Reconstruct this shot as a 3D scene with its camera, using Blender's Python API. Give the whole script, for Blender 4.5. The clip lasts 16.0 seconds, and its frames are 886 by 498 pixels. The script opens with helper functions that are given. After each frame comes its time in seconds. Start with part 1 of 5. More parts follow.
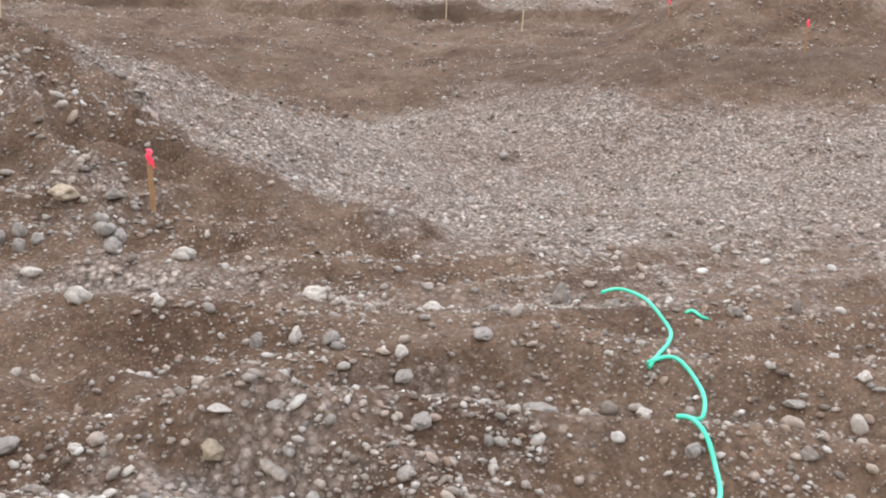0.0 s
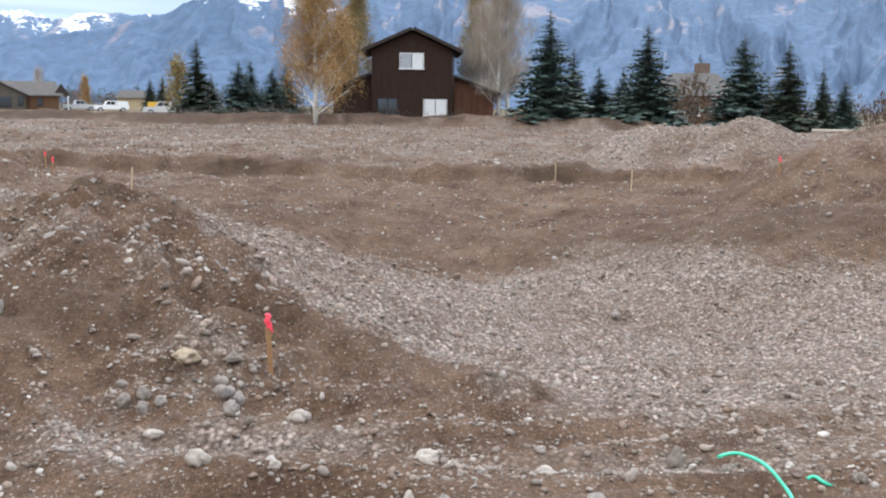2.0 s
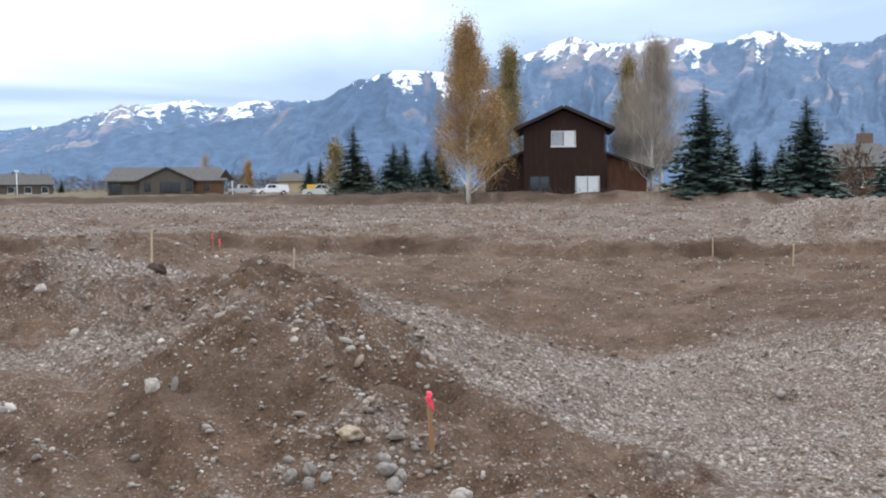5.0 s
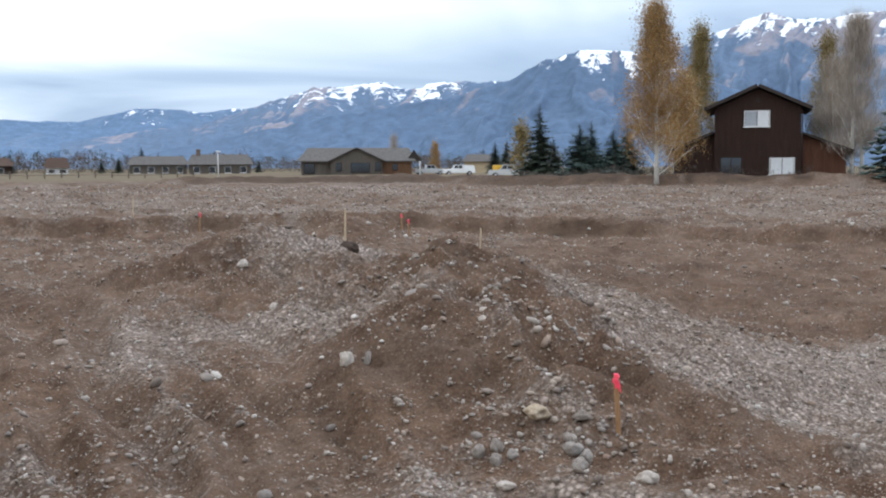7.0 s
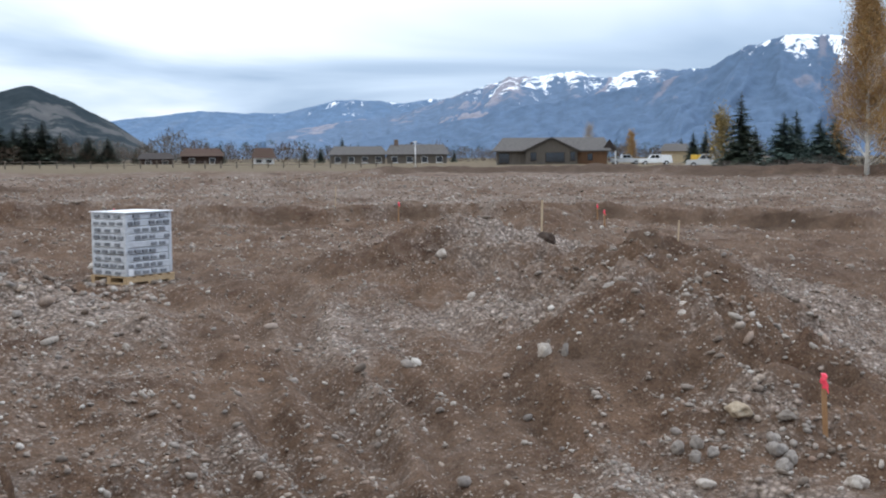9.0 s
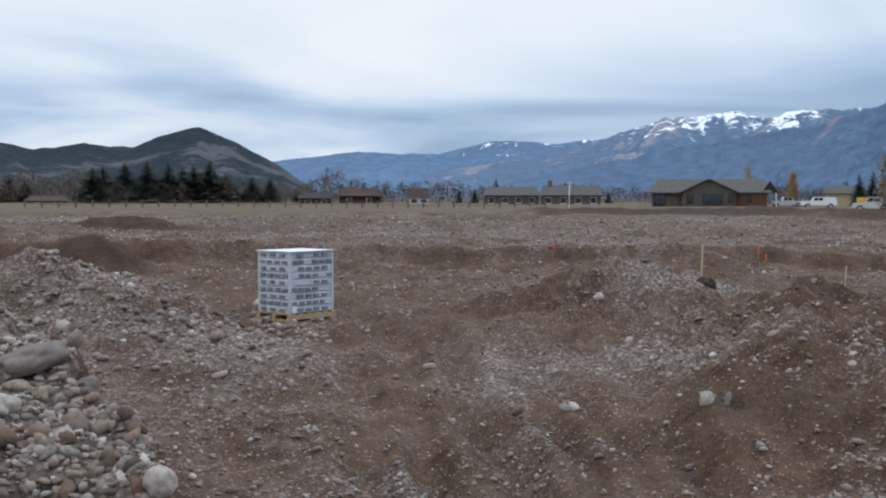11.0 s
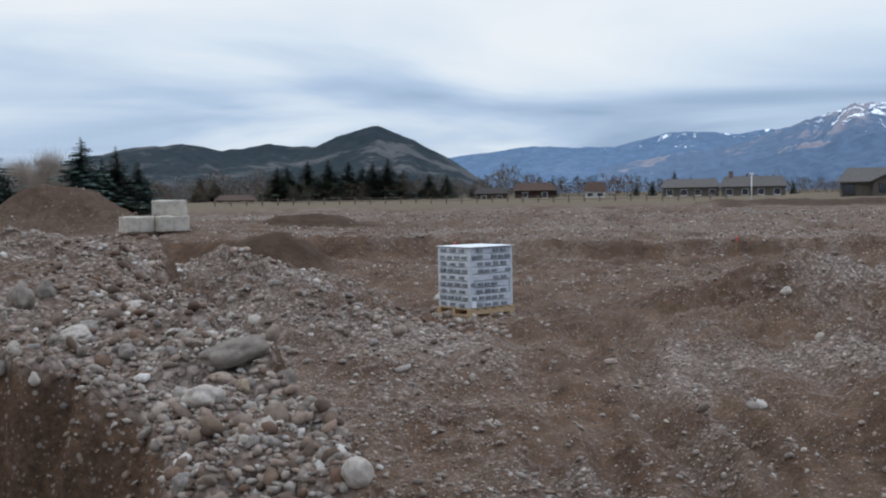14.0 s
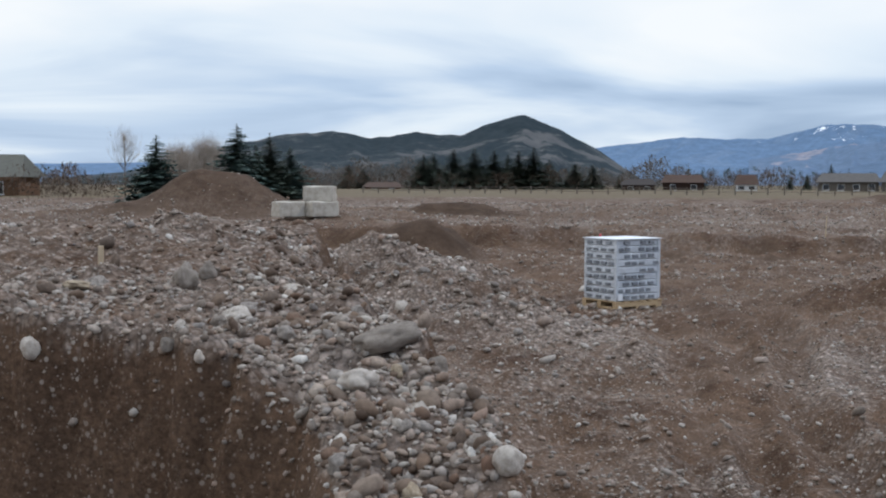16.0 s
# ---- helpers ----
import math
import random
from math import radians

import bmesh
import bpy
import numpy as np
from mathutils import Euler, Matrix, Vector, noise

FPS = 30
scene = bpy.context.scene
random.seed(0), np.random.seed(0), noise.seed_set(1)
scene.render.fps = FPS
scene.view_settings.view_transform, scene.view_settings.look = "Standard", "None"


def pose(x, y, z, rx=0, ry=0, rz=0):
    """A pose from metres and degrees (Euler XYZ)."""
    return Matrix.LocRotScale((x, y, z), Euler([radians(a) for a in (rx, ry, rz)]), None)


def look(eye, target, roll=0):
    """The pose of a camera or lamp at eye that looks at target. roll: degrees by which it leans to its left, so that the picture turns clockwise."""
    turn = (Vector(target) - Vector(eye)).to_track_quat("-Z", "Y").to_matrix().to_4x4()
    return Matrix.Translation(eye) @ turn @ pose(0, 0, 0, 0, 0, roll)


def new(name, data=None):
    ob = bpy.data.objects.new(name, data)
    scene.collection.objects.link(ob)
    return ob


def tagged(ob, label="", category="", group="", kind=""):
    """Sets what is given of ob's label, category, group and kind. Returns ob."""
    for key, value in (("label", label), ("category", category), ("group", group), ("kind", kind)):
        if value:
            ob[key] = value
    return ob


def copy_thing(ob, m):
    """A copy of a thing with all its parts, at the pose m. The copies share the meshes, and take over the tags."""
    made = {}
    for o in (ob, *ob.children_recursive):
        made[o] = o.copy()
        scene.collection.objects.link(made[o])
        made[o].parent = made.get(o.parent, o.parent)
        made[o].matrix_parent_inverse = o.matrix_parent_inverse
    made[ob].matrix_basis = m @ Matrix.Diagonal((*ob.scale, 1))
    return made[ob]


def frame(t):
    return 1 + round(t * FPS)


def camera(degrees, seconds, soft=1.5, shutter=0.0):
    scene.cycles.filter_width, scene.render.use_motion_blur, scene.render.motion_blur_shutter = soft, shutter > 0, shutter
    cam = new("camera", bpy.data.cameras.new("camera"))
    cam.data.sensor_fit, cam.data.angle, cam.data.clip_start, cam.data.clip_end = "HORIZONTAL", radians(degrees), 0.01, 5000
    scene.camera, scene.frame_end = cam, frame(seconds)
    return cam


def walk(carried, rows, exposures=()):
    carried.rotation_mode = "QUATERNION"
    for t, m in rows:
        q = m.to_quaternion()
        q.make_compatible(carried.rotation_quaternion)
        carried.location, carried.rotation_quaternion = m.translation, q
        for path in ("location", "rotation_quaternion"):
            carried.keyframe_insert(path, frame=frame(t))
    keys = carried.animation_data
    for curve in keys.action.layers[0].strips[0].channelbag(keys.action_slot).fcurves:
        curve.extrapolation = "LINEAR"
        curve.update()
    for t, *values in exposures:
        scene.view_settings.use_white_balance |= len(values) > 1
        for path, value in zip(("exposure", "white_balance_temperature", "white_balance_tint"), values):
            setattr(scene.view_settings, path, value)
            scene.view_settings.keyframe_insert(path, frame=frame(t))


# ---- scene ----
cam = camera(43.24, 16.0, soft=2.1)
# seconds, eye x y z, pitch, yaw, roll
PATH = [
    (0, 0.29, 0.31, 2.08, -15.16, -33.21, 2.31),
    (0.5, 0.26, 0.31, 2.09, -13.50, -30.70, 2.11),
    (1, 0.26, 0.26, 2.11, -11.68, -28.75, 1.01),
    (1.5, 0.25, 0.24, 2.12, -9.72, -27.60, 0.31),
    (2, 0.24, 0.22, 2.14, -7.22, -27.19, 0.73),
    (2.5, 0.23, 0.21, 2.14, -4.46, -27.05, 0.56),
    (3, 0.21, 0.20, 2.13, -2.44, -26.99, 0.49),
    (3.2, 0.22, 0.19, 2.14, -1.95, -26.92, 0.73),
    (5.3, 0.14, 0.16, 2.16, -3.48, -17.62, -0.53),
    (5.5, 0.15, 0.14, 2.14, -3.57, -16.51, -0.44),
    (6, 0.12, 0.10, 2.16, -3.86, -14.29, -0.14),
    (6.5, 0.11, 0.08, 2.17, -4.08, -12.16, -0.18),
    (7, 0.07, 0.07, 2.17, -4.20, -9.91, -0.28),
    (7.5, 0.06, 0.04, 2.18, -4.40, -7.54, -0.16),
    (8, 0.05, 0.03, 2.18, -4.72, -5.15, 0.11),
    (8.5, 0.02, 0.02, 2.19, -5.07, -2.62, -0.34),
    (9, -0.00, -0.00, 2.20, -4.68, -0.00, -0.33),
    (9.5, -0.03, -0.02, 2.22, -4.22, 2.47, -0.05),
    (9.7, -0.05, -0.05, 2.22, -4.01, 3.38, 0.16),
    (11.8, -0.11, -0.07, 2.24, -1.88, 9.85, -0.06),
    (12, -0.12, -0.07, 2.24, -1.77, 10.37, 0.01),
    (12.5, -0.12, -0.07, 2.24, -1.74, 11.74, -0.62),
    (13, -0.12, -0.07, 2.24, -1.97, 13.25, -0.77),
    (13.5, -0.13, -0.08, 2.24, -2.36, 14.97, -0.58),
    (14, -0.13, -0.10, 2.24, -2.80, 16.80, -0.89),
    (14.5, -0.13, -0.11, 2.24, -3.25, 18.62, -0.65),
    (15, -0.13, -0.14, 2.24, -3.67, 20.55, -0.62),
    (15.5, -0.16, -0.14, 2.25, -3.69, 22.45, 0.09),
    (16, -0.16, -0.15, 2.25, -3.30, 24.17, 0.10),
]
EXPOSURES = [(0, 0.92, 6850, 13), (1.5, 0.85, 6800, 12), (3, 0.84, 6600, 11), (6, 0.45, 6550, 10), (9, 0.32, 6500, 10), (12, -0.19, 6180, 10), (14, -0.13, 6270, 10), (16, 0.01, 6400, 10)]
walk(cam, [(t, pose(x, y, z, 90 + p, 0, w) @ pose(0, 0, 0, 0, 0, r)) for t, x, y, z, p, w, r in PATH], EXPOSURES)

# ---- world and sun ----
world = bpy.data.worlds.new("overcast_sky")
scene.world = world
world.use_nodes = True
wn, wl = world.node_tree.nodes, world.node_tree.links
wn.clear()
SUN_EL, SUN_AZ = 42.0, 58.0


def wnode(kind, **kw):
    n = wn.new(kind)
    for k, v in kw.items():
        n.inputs[k].default_value = v
    return n


sky = wn.new("ShaderNodeTexSky")
sky.sky_type, sky.sun_disc = "NISHITA", False
sky.sun_elevation, sky.sun_rotation = radians(SUN_EL), radians(SUN_AZ)
sky_bg = wnode("ShaderNodeBackground", Strength=0.07)
wl.new(sky.outputs[0], sky_bg.inputs[0])
coord = wn.new("ShaderNodeTexCoord")
# cloud sheets: directions divided by their height, so that the layers flatten towards the horizon
sep = wn.new("ShaderNodeSeparateXYZ")
wl.new(coord.outputs["Generated"], sep.inputs[0])


def wmath(op, a, b=None):
    n = wn.new("ShaderNodeMath")
    n.operation = op
    for i, v in enumerate((a, b)):
        if v is None:
            continue
        if isinstance(v, (int, float)):
            n.inputs[i].default_value = v
        else:
            wl.new(v, n.inputs[i])
    return n.outputs[0]


up_z = wmath("MAXIMUM", sep.outputs[2], 0.0)
den = wmath("ADD", up_z, 0.09)
comb = wn.new("ShaderNodeCombineXYZ")
wl.new(wmath("DIVIDE", sep.outputs[0], den), comb.inputs[0])
wl.new(wmath("DIVIDE", sep.outputs[1], den), comb.inputs[1])


def wramp(src, stops):
    r = wn.new("ShaderNodeValToRGB")
    wl.new(src, r.inputs[0])
    e = r.color_ramp.elements
    while len(e) < len(stops):
        e.new(0.5)
    for k, (p, c) in zip(e, stops):
        k.position, k.color = p, (*c, 1)
    return r.outputs[0]


big = wnode("ShaderNodeTexNoise", Scale=0.40, Detail=5.0, Roughness=0.45, Distortion=0.6)
wl.new(comb.outputs[0], big.inputs["Vector"])
# thin low cloud banks near the horizon, a bright break above them, greyer sheets overhead
rise = wramp(up_z, [(0.02, (0.29, 0.29, 0.29)), (0.077, (0.38, 0.38, 0.38)), (0.136, (0.66, 0.66, 0.66)), (0.20, (0.70, 0.70, 0.70)), (0.40, (0.54, 0.54, 0.54))])
shade = wmath("ADD", wmath("MULTIPLY", big.outputs[0], 1.1), wmath("SUBTRACT", wmath("MULTIPLY", rise, 0.7), 0.43))
shade = wmath("ADD", shade, wmath("MULTIPLY", sep.outputs[0], -0.20))
cloud = wramp(shade, [(0.28, (0.34, 0.46, 0.64)), (0.42, (0.52, 0.65, 0.83)), (0.55, (0.78, 0.87, 0.96)), (0.68, (0.95, 0.98, 1.0))])
cloud_bg = wnode("ShaderNodeBackground", Strength=1.06)
wl.new(cloud, cloud_bg.inputs[0])
# an overcast vault is brightest overhead
vault = wn.new("ShaderNodeMapRange")
wl.new(sep.outputs[2], vault.inputs[0])
for slot, v in zip((1, 2, 3, 4), (0.24, 0.80, 1.06, 2.0)):
    vault.inputs[slot].default_value = v
wl.new(vault.outputs[0], cloud_bg.inputs["Strength"])
mix = wnode("ShaderNodeMixShader", Fac=0.88)
wl.new(sky_bg.outputs[0], mix.inputs[1])
wl.new(cloud_bg.outputs[0], mix.inputs[2])
wout = wn.new("ShaderNodeOutputWorld")
wl.new(mix.outputs[0], wout.inputs[0])

sun = new("sun", bpy.data.lights.new("sun", "SUN"))
sun.data.energy, sun.data.angle, sun.data.color = 1.1, radians(18), (1.0, 0.95, 0.88)
sa, se = radians(SUN_AZ), radians(SUN_EL)
sun.matrix_world = look((0, 0, 60), (-math.sin(sa) * math.cos(se), -math.cos(sa) * math.cos(se), 60 - math.sin(se)))


# ---- materials ----
class Mat:
    """A small builder for node materials."""

    def __init__(self, name, rough=0.8, metal=0.0, spec=0.3):
        self.m = bpy.data.materials.new(name)
        self.m.use_nodes = True
        self.n, self.l = self.m.node_tree.nodes, self.m.node_tree.links
        self.b = self.n["Principled BSDF"]
        self.b.inputs["Roughness"].default_value = rough
        self.b.inputs["Metallic"].default_value = metal
        self.b.inputs["Specular IOR Level"].default_value = spec

    def put(self, value, socket):
        if isinstance(value, (int, float)):
            socket.default_value = value
        elif isinstance(value, tuple):
            socket.default_value = (*value, 1) if len(value) == 3 and socket.type == "RGBA" else value
        else:
            self.l.new(value, socket)

    def pos(self):
        return self.n.new("ShaderNodeNewGeometry").outputs["Position"]

    def obj(self):
        return self.n.new("ShaderNodeTexCoord").outputs["Object"]

    def noise(self, scale, detail=4.0, rough=0.55, vec=None, stretch=None, distort=0.0):
        n = self.n.new("ShaderNodeTexNoise")
        n.inputs["Scale"].default_value, n.inputs["Detail"].default_value = scale, detail
        n.inputs["Roughness"].default_value, n.inputs["Distortion"].default_value = rough, distort
        vec = vec or self.pos()
        if stretch:
            mp = self.n.new("ShaderNodeMapping")
            mp.inputs["Scale"].default_value = stretch
            self.l.new(vec, mp.inputs[0])
            vec = mp.outputs[0]
        self.l.new(vec, n.inputs["Vector"])
        return n.outputs["Fac"]

    def voronoi(self, scale, out="Color", vec=None, feature="F1"):
        n = self.n.new("ShaderNodeTexVoronoi")
        n.feature = feature
        n.inputs["Scale"].default_value = scale
        self.l.new(vec or self.pos(), n.inputs["Vector"])
        return n.outputs[out]

    def attr(self, name, out="Fac"):
        n = self.n.new("ShaderNodeAttribute")
        n.attribute_name = name
        return n.outputs[out]

    def ramp(self, src, stops):
        r = self.n.new("ShaderNodeValToRGB")
        self.l.new(src, r.inputs[0])
        e = r.color_ramp.elements
        while len(e) < len(stops):
            e.new(0.5)
        for k, (p, c) in zip(e, stops):
            k.position, k.color = p, (*c, 1) if isinstance(c, tuple) else (c, c, c, 1)
        return r.outputs[0]

    def mix(self, fac, a, b, how="MIX"):
        n = self.n.new("ShaderNodeMix")
        n.data_type, n.blend_type = "RGBA", how
        self.put(fac, n.inputs[0])
        self.put(a, n.inputs[6])
        self.put(b, n.inputs[7])
        return n.outputs[2]

    def math(self, op, a, b=0.0):
        n = self.n.new("ShaderNodeMath")
        n.operation = op
        self.put(a, n.inputs[0])
        self.put(b, n.inputs[1])
        return n.outputs[0]

    def rnd(self):
        return self.n.new("ShaderNodeObjectInfo").outputs["Random"]

    def island(self):
        return self.n.new("ShaderNodeNewGeometry").outputs["Random Per Island"]

    def bump(self, height, strength=0.4, dist=0.02):
        n = self.n.new("ShaderNodeBump")
        n.inputs["Strength"].default_value, n.inputs["Distance"].default_value = strength, dist
        self.l.new(height, n.inputs["Height"])
        self.l.new(n.outputs[0], self.b.inputs["Normal"])

    def done(self, colour, rough=None):
        self.put(colour, self.b.inputs["Base Color"])
        if rough is not None:
            self.put(rough, self.b.inputs["Roughness"])
        return self.m


def ground_material():
    m = Mat("soil_and_gravel", 0.95, spec=0.12)
    g = m.attr("gravel")
    grass = m.attr("grass")
    dark = m.attr("topsoil_and_shade")
    soil = m.ramp(m.noise(0.7, 5, 0.6), [(0.32, SOIL_A), (0.52, SOIL_B), (0.72, SOIL_C)])
    fine = m.ramp(m.noise(26, 5, 0.72), [(0.28, 0.52), (0.5, 0.95), (0.72, 1.42)])
    soil = m.mix(1.0, soil, fine, "MULTIPLY")
    soil = m.mix(1.0, soil, m.ramp(m.noise(4.2, 6, 0.68), [(0.32, 0.62), (0.5, 0.95), (0.68, 1.22)]), "MULTIPLY")
    top = m.mix(1.0, m.ramp(m.noise(2.0, 5), [(0.3, (0.048, 0.029, 0.019)), (0.7, (0.092, 0.059, 0.040))]), fine, "MULTIPLY")
    soil = m.mix(dark, soil, top)
    # pebbles of two sizes, each cell with a grey of its own
    c1 = m.ramp(m.voronoi(19), [(0.0, (0.10, 0.088, 0.078)), (0.35, (0.22, 0.195, 0.175)), (0.62, (0.34, 0.305, 0.28)), (0.95, (0.92, 0.87, 0.82))])
    c2 = m.ramp(m.voronoi(52), [(0.0, (0.09, 0.078, 0.068)), (0.5, (0.24, 0.21, 0.188)), (1.0, (0.50, 0.46, 0.425))])
    gap = m.ramp(m.voronoi(19, "Distance"), [(0.28, 1.08), (0.66, 0.52)])
    peb = m.mix(0.42, c1, c2)
    peb = m.mix(1.0, peb, gap, "MULTIPLY")
    peb = m.mix(1.0, peb, GRAVEL_TINT, "MULTIPLY")
    brk = m.math("ADD", g, m.math("MULTIPLY", m.math("SUBTRACT", m.noise(5.5, 7, 0.75), 0.5), 1.9))
    fac = m.ramp(brk, [(0.26, 0.0), (0.86, 1.0)])
    col = m.mix(fac, soil, peb)
    # loose single stones on the soil, scarcer on fresh earth and painted shade
    few = m.math("SUBTRACT", 1.0, m.math("MULTIPLY", dark, 0.92))
    for scale_, size_, tone in ((8, 0.15, (0.42, 0.36, 0.31)), (17, 0.28, (0.38, 0.325, 0.28)), (41, 0.34, (0.28, 0.225, 0.19))):
        spots = m.ramp(m.voronoi(scale_, "Distance"), [(size_ - 0.08, 1.0), (size_, 0.0)])
        pick = m.ramp(m.voronoi(scale_), [(0.54, 0.0), (0.60, 1.0)])
        thick = m.math("MULTIPLY", m.ramp(m.noise(1.1, 4, 0.6), [(0.36, 0.30), (0.6, 0.90)]), few)
        col = m.mix(m.math("MULTIPLY", m.math("MULTIPLY", spots, pick), thick), col, tone)
    dry = m.ramp(m.noise(1.3, 6, 0.7), [(0.3, (0.11, 0.082, 0.052)), (0.5, (0.155, 0.118, 0.078)), (0.7, (0.10, 0.085, 0.054))])
    col = m.mix(grass, col, dry)
    h = m.math("ADD", m.math("MULTIPLY", m.voronoi(19, "Distance"), -0.8), m.math("MULTIPLY", m.noise(40, 5, 0.7), 1.2))
    m.bump(h, 0.7, 0.022)
    return m.done(col)


SOIL_A, SOIL_B, SOIL_C = (0.074, 0.041, 0.026), (0.122, 0.074, 0.048), (0.170, 0.112, 0.080)
GRAVEL_TINT = (0.87, 0.755, 0.69)
M_GROUND = ground_material()


def stone_material(by_island, tint=(0.84, 0.83, 0.82)):
    m = Mat("river_stone", 0.85, spec=0.25)
    r = m.island() if by_island else m.rnd()
    col = m.ramp(r, [(0.0, (0.19, 0.145, 0.115)), (0.16, (0.30, 0.245, 0.205)), (0.30, (0.44, 0.37, 0.315)), (0.44, (0.33, 0.225, 0.17)), (0.56, (0.50, 0.41, 0.335)), (0.68, (0.27, 0.235, 0.212)), (0.80, (0.57, 0.505, 0.44)), (0.90, (0.38, 0.325, 0.285)), (1.0, (0.80, 0.74, 0.675))])
    vein = m.ramp(m.noise(30, 6, 0.7), [(0.3, 0.54), (0.7, 1.10)])
    col = m.mix(1.0, m.mix(1.0, col, tint, "MULTIPLY"), vein, "MULTIPLY")
    m.bump(m.noise(60, 4, 0.7), 0.35, 0.01)
    return m.done(col)


M_STONES = stone_material(True)
M_BANK_STONES = stone_material(True, (0.44, 0.365, 0.315))


def plain(name, stops, scale=3.0, rough=0.8, metal=0.0, bump=0.2, bscale=None, stretch=None, spec=0.3, dist=0.01):
    """Colour from a noise ramp, with grain as relief."""
    m = Mat(name, rough, metal, spec)
    n = m.noise(scale, 6, 0.65, m.obj(), stretch)
    col = m.ramp(n, [(0.25 + 0.5 * i / max(1, len(stops) - 1), s) for i, s in enumerate(stops)])
    if bump:
        m.bump(m.noise(bscale or scale * 6, 5, 0.7, m.obj(), stretch), bump, dist)
    return m.done(col)


# ---- the lie of the land ----
def at(az, d, z=0.0):
    """A place by bearing (degrees, to the left of +y) and distance."""
    a = radians(az)
    return Vector((-d * math.sin(a), d * math.cos(a), z))


def hash2(ix, iy, seed):
    h = (ix * 374761393 + iy * 668265263 + seed * 1442695041) & 0xFFFFFFFF
    h = ((h ^ (h >> 13)) * 1274126177) & 0xFFFFFFFF
    return ((h ^ (h >> 16)) & 0xFFFF) / 65535.0


def vnoise(x, y, seed=0):
    ix, iy = np.floor(x).astype(np.int64), np.floor(y).astype(np.int64)
    fx, fy = x - ix, y - iy
    fx, fy = fx * fx * (3 - 2 * fx), fy * fy * (3 - 2 * fy)
    a, b = hash2(ix, iy, seed), hash2(ix + 1, iy, seed)
    c, d = hash2(ix, iy + 1, seed), hash2(ix + 1, iy + 1, seed)
    return (a + (b - a) * fx) * (1 - fy) + (c + (d - c) * fx) * fy - 0.5


def fbm(x, y, octaves=4, seed=0, gain=0.5):
    s, amp, f = 0.0, 1.0, 1.0
    for k in range(octaves):
        s = s + amp * vnoise(x * f + 13.7 * k, y * f - 7.3 * k, seed + k)
        amp, f = amp * gain, f * 2.03
    return s


def step(a, b, v):
    t = np.clip((v - a) / (b - a), 0, 1)
    return t * t * (3 - 2 * t)


def hump(x, y, az, d, high, across, deep, turn=None, sharp=2.0):
    """A heap at a bearing and distance, across wide and deep long (half sizes), turned with its bearing unless told otherwise."""
    c = at(az, d)
    a = radians(az if turn is None else turn)
    u = (x - c.x) * math.cos(a) + (y - c.y) * math.sin(a)
    v = -(x - c.x) * math.sin(a) + (y - c.y) * math.cos(a)
    q = (np.abs(u) / across) ** sharp + (np.abs(v) / deep) ** sharp
    return high * np.exp(-0.9 * q)


def ridge(x, y, p, q, high_p, high_q, wide):
    """A straight bank from p to q (bearing, distance) with its own height at each end."""
    a, b = at(*p), at(*q)
    dx, dy = b.x - a.x, b.y - a.y
    t = np.clip(((x - a.x) * dx + (y - a.y) * dy) / (dx * dx + dy * dy), 0, 1)
    dist = np.hypot(x - a.x - t * dx, y - a.y - t * dy)
    return (high_p + (high_q - high_p) * t) * np.exp(-0.9 * (dist / wide) ** 2)


def rut_line(x, y, p, q):
    """A pressed wheel rut with raised lips and tread marks."""
    a, b = at(*p), at(*q)
    dx, dy = b.x - a.x, b.y - a.y
    ln = math.hypot(dx, dy)
    t = np.clip(((x - a.x) * dx + (y - a.y) * dy) / ln ** 2, 0, 1)
    bend = 0.18 * np.sin(t * 3.0) + 0.25 * fbm(x * 0.5, y * 0.5, 2, 44)
    off = ((x - a.x) * dy - (y - a.y) * dx) / ln + bend
    end = step(0, 0.12, t) * (1 - step(0.9, 1, t))
    bed = np.exp(-(off / 0.24) ** 2)
    lips = np.exp(-((np.abs(off) - 0.40) / 0.13) ** 2)
    return end * (-0.085 * bed + 0.045 * lips + 0.010 * bed * np.sin(t * ln * 26))


TRACK = [(-6.5, 27.0), (-3.4, 20.0), (-1.2, 13.4), (0.6, 9.6), (2.8, 7.7), (5.8, 6.8), (10.0, 6.4)]


def along_track(x, y):
    """Signed offset from the wheel track's middle line and the run along it."""
    best, off, run = np.full_like(x, 1e9), np.zeros_like(x), np.zeros_like(x)
    s0 = 0.0
    for (ax, ay), (bx, by) in zip(TRACK, TRACK[1:]):
        dx, dy = bx - ax, by - ay
        ln = math.hypot(dx, dy)
        t = np.clip(((x - ax) * dx + (y - ay) * dy) / ln ** 2, 0, 1)
        px, py = x - ax - t * dx, y - ay - t * dy
        d = np.hypot(px, py)
        near = d < best
        sign = np.sign(px * dy - py * dx)
        best = np.where(near, d, best)
        off = np.where(near, d * sign, off)
        run = np.where(near, s0 + t * ln, run)
        s0 += ln
    return off, run


def bearing(x, y):
    return np.degrees(np.arctan2(-x, y)), np.hypot(x, y)


def pit(x, y):
    """The dug bowl: 1 at its bottom, 0 outside."""
    c = at(-28.0, 19.5)
    a = radians(-28.0)
    u = -((x - c.x) * math.cos(a) + (y - c.y) * math.sin(a))
    v = -(x - c.x) * math.sin(a) + (y - c.y) * math.cos(a)
    su = np.where(u > 0, 4.6, 7.5)
    sv = np.where(v < 0, 4.6, 11.0)
    return np.exp(-0.6 * ((u / su) ** 2 + (v / sv) ** 2))


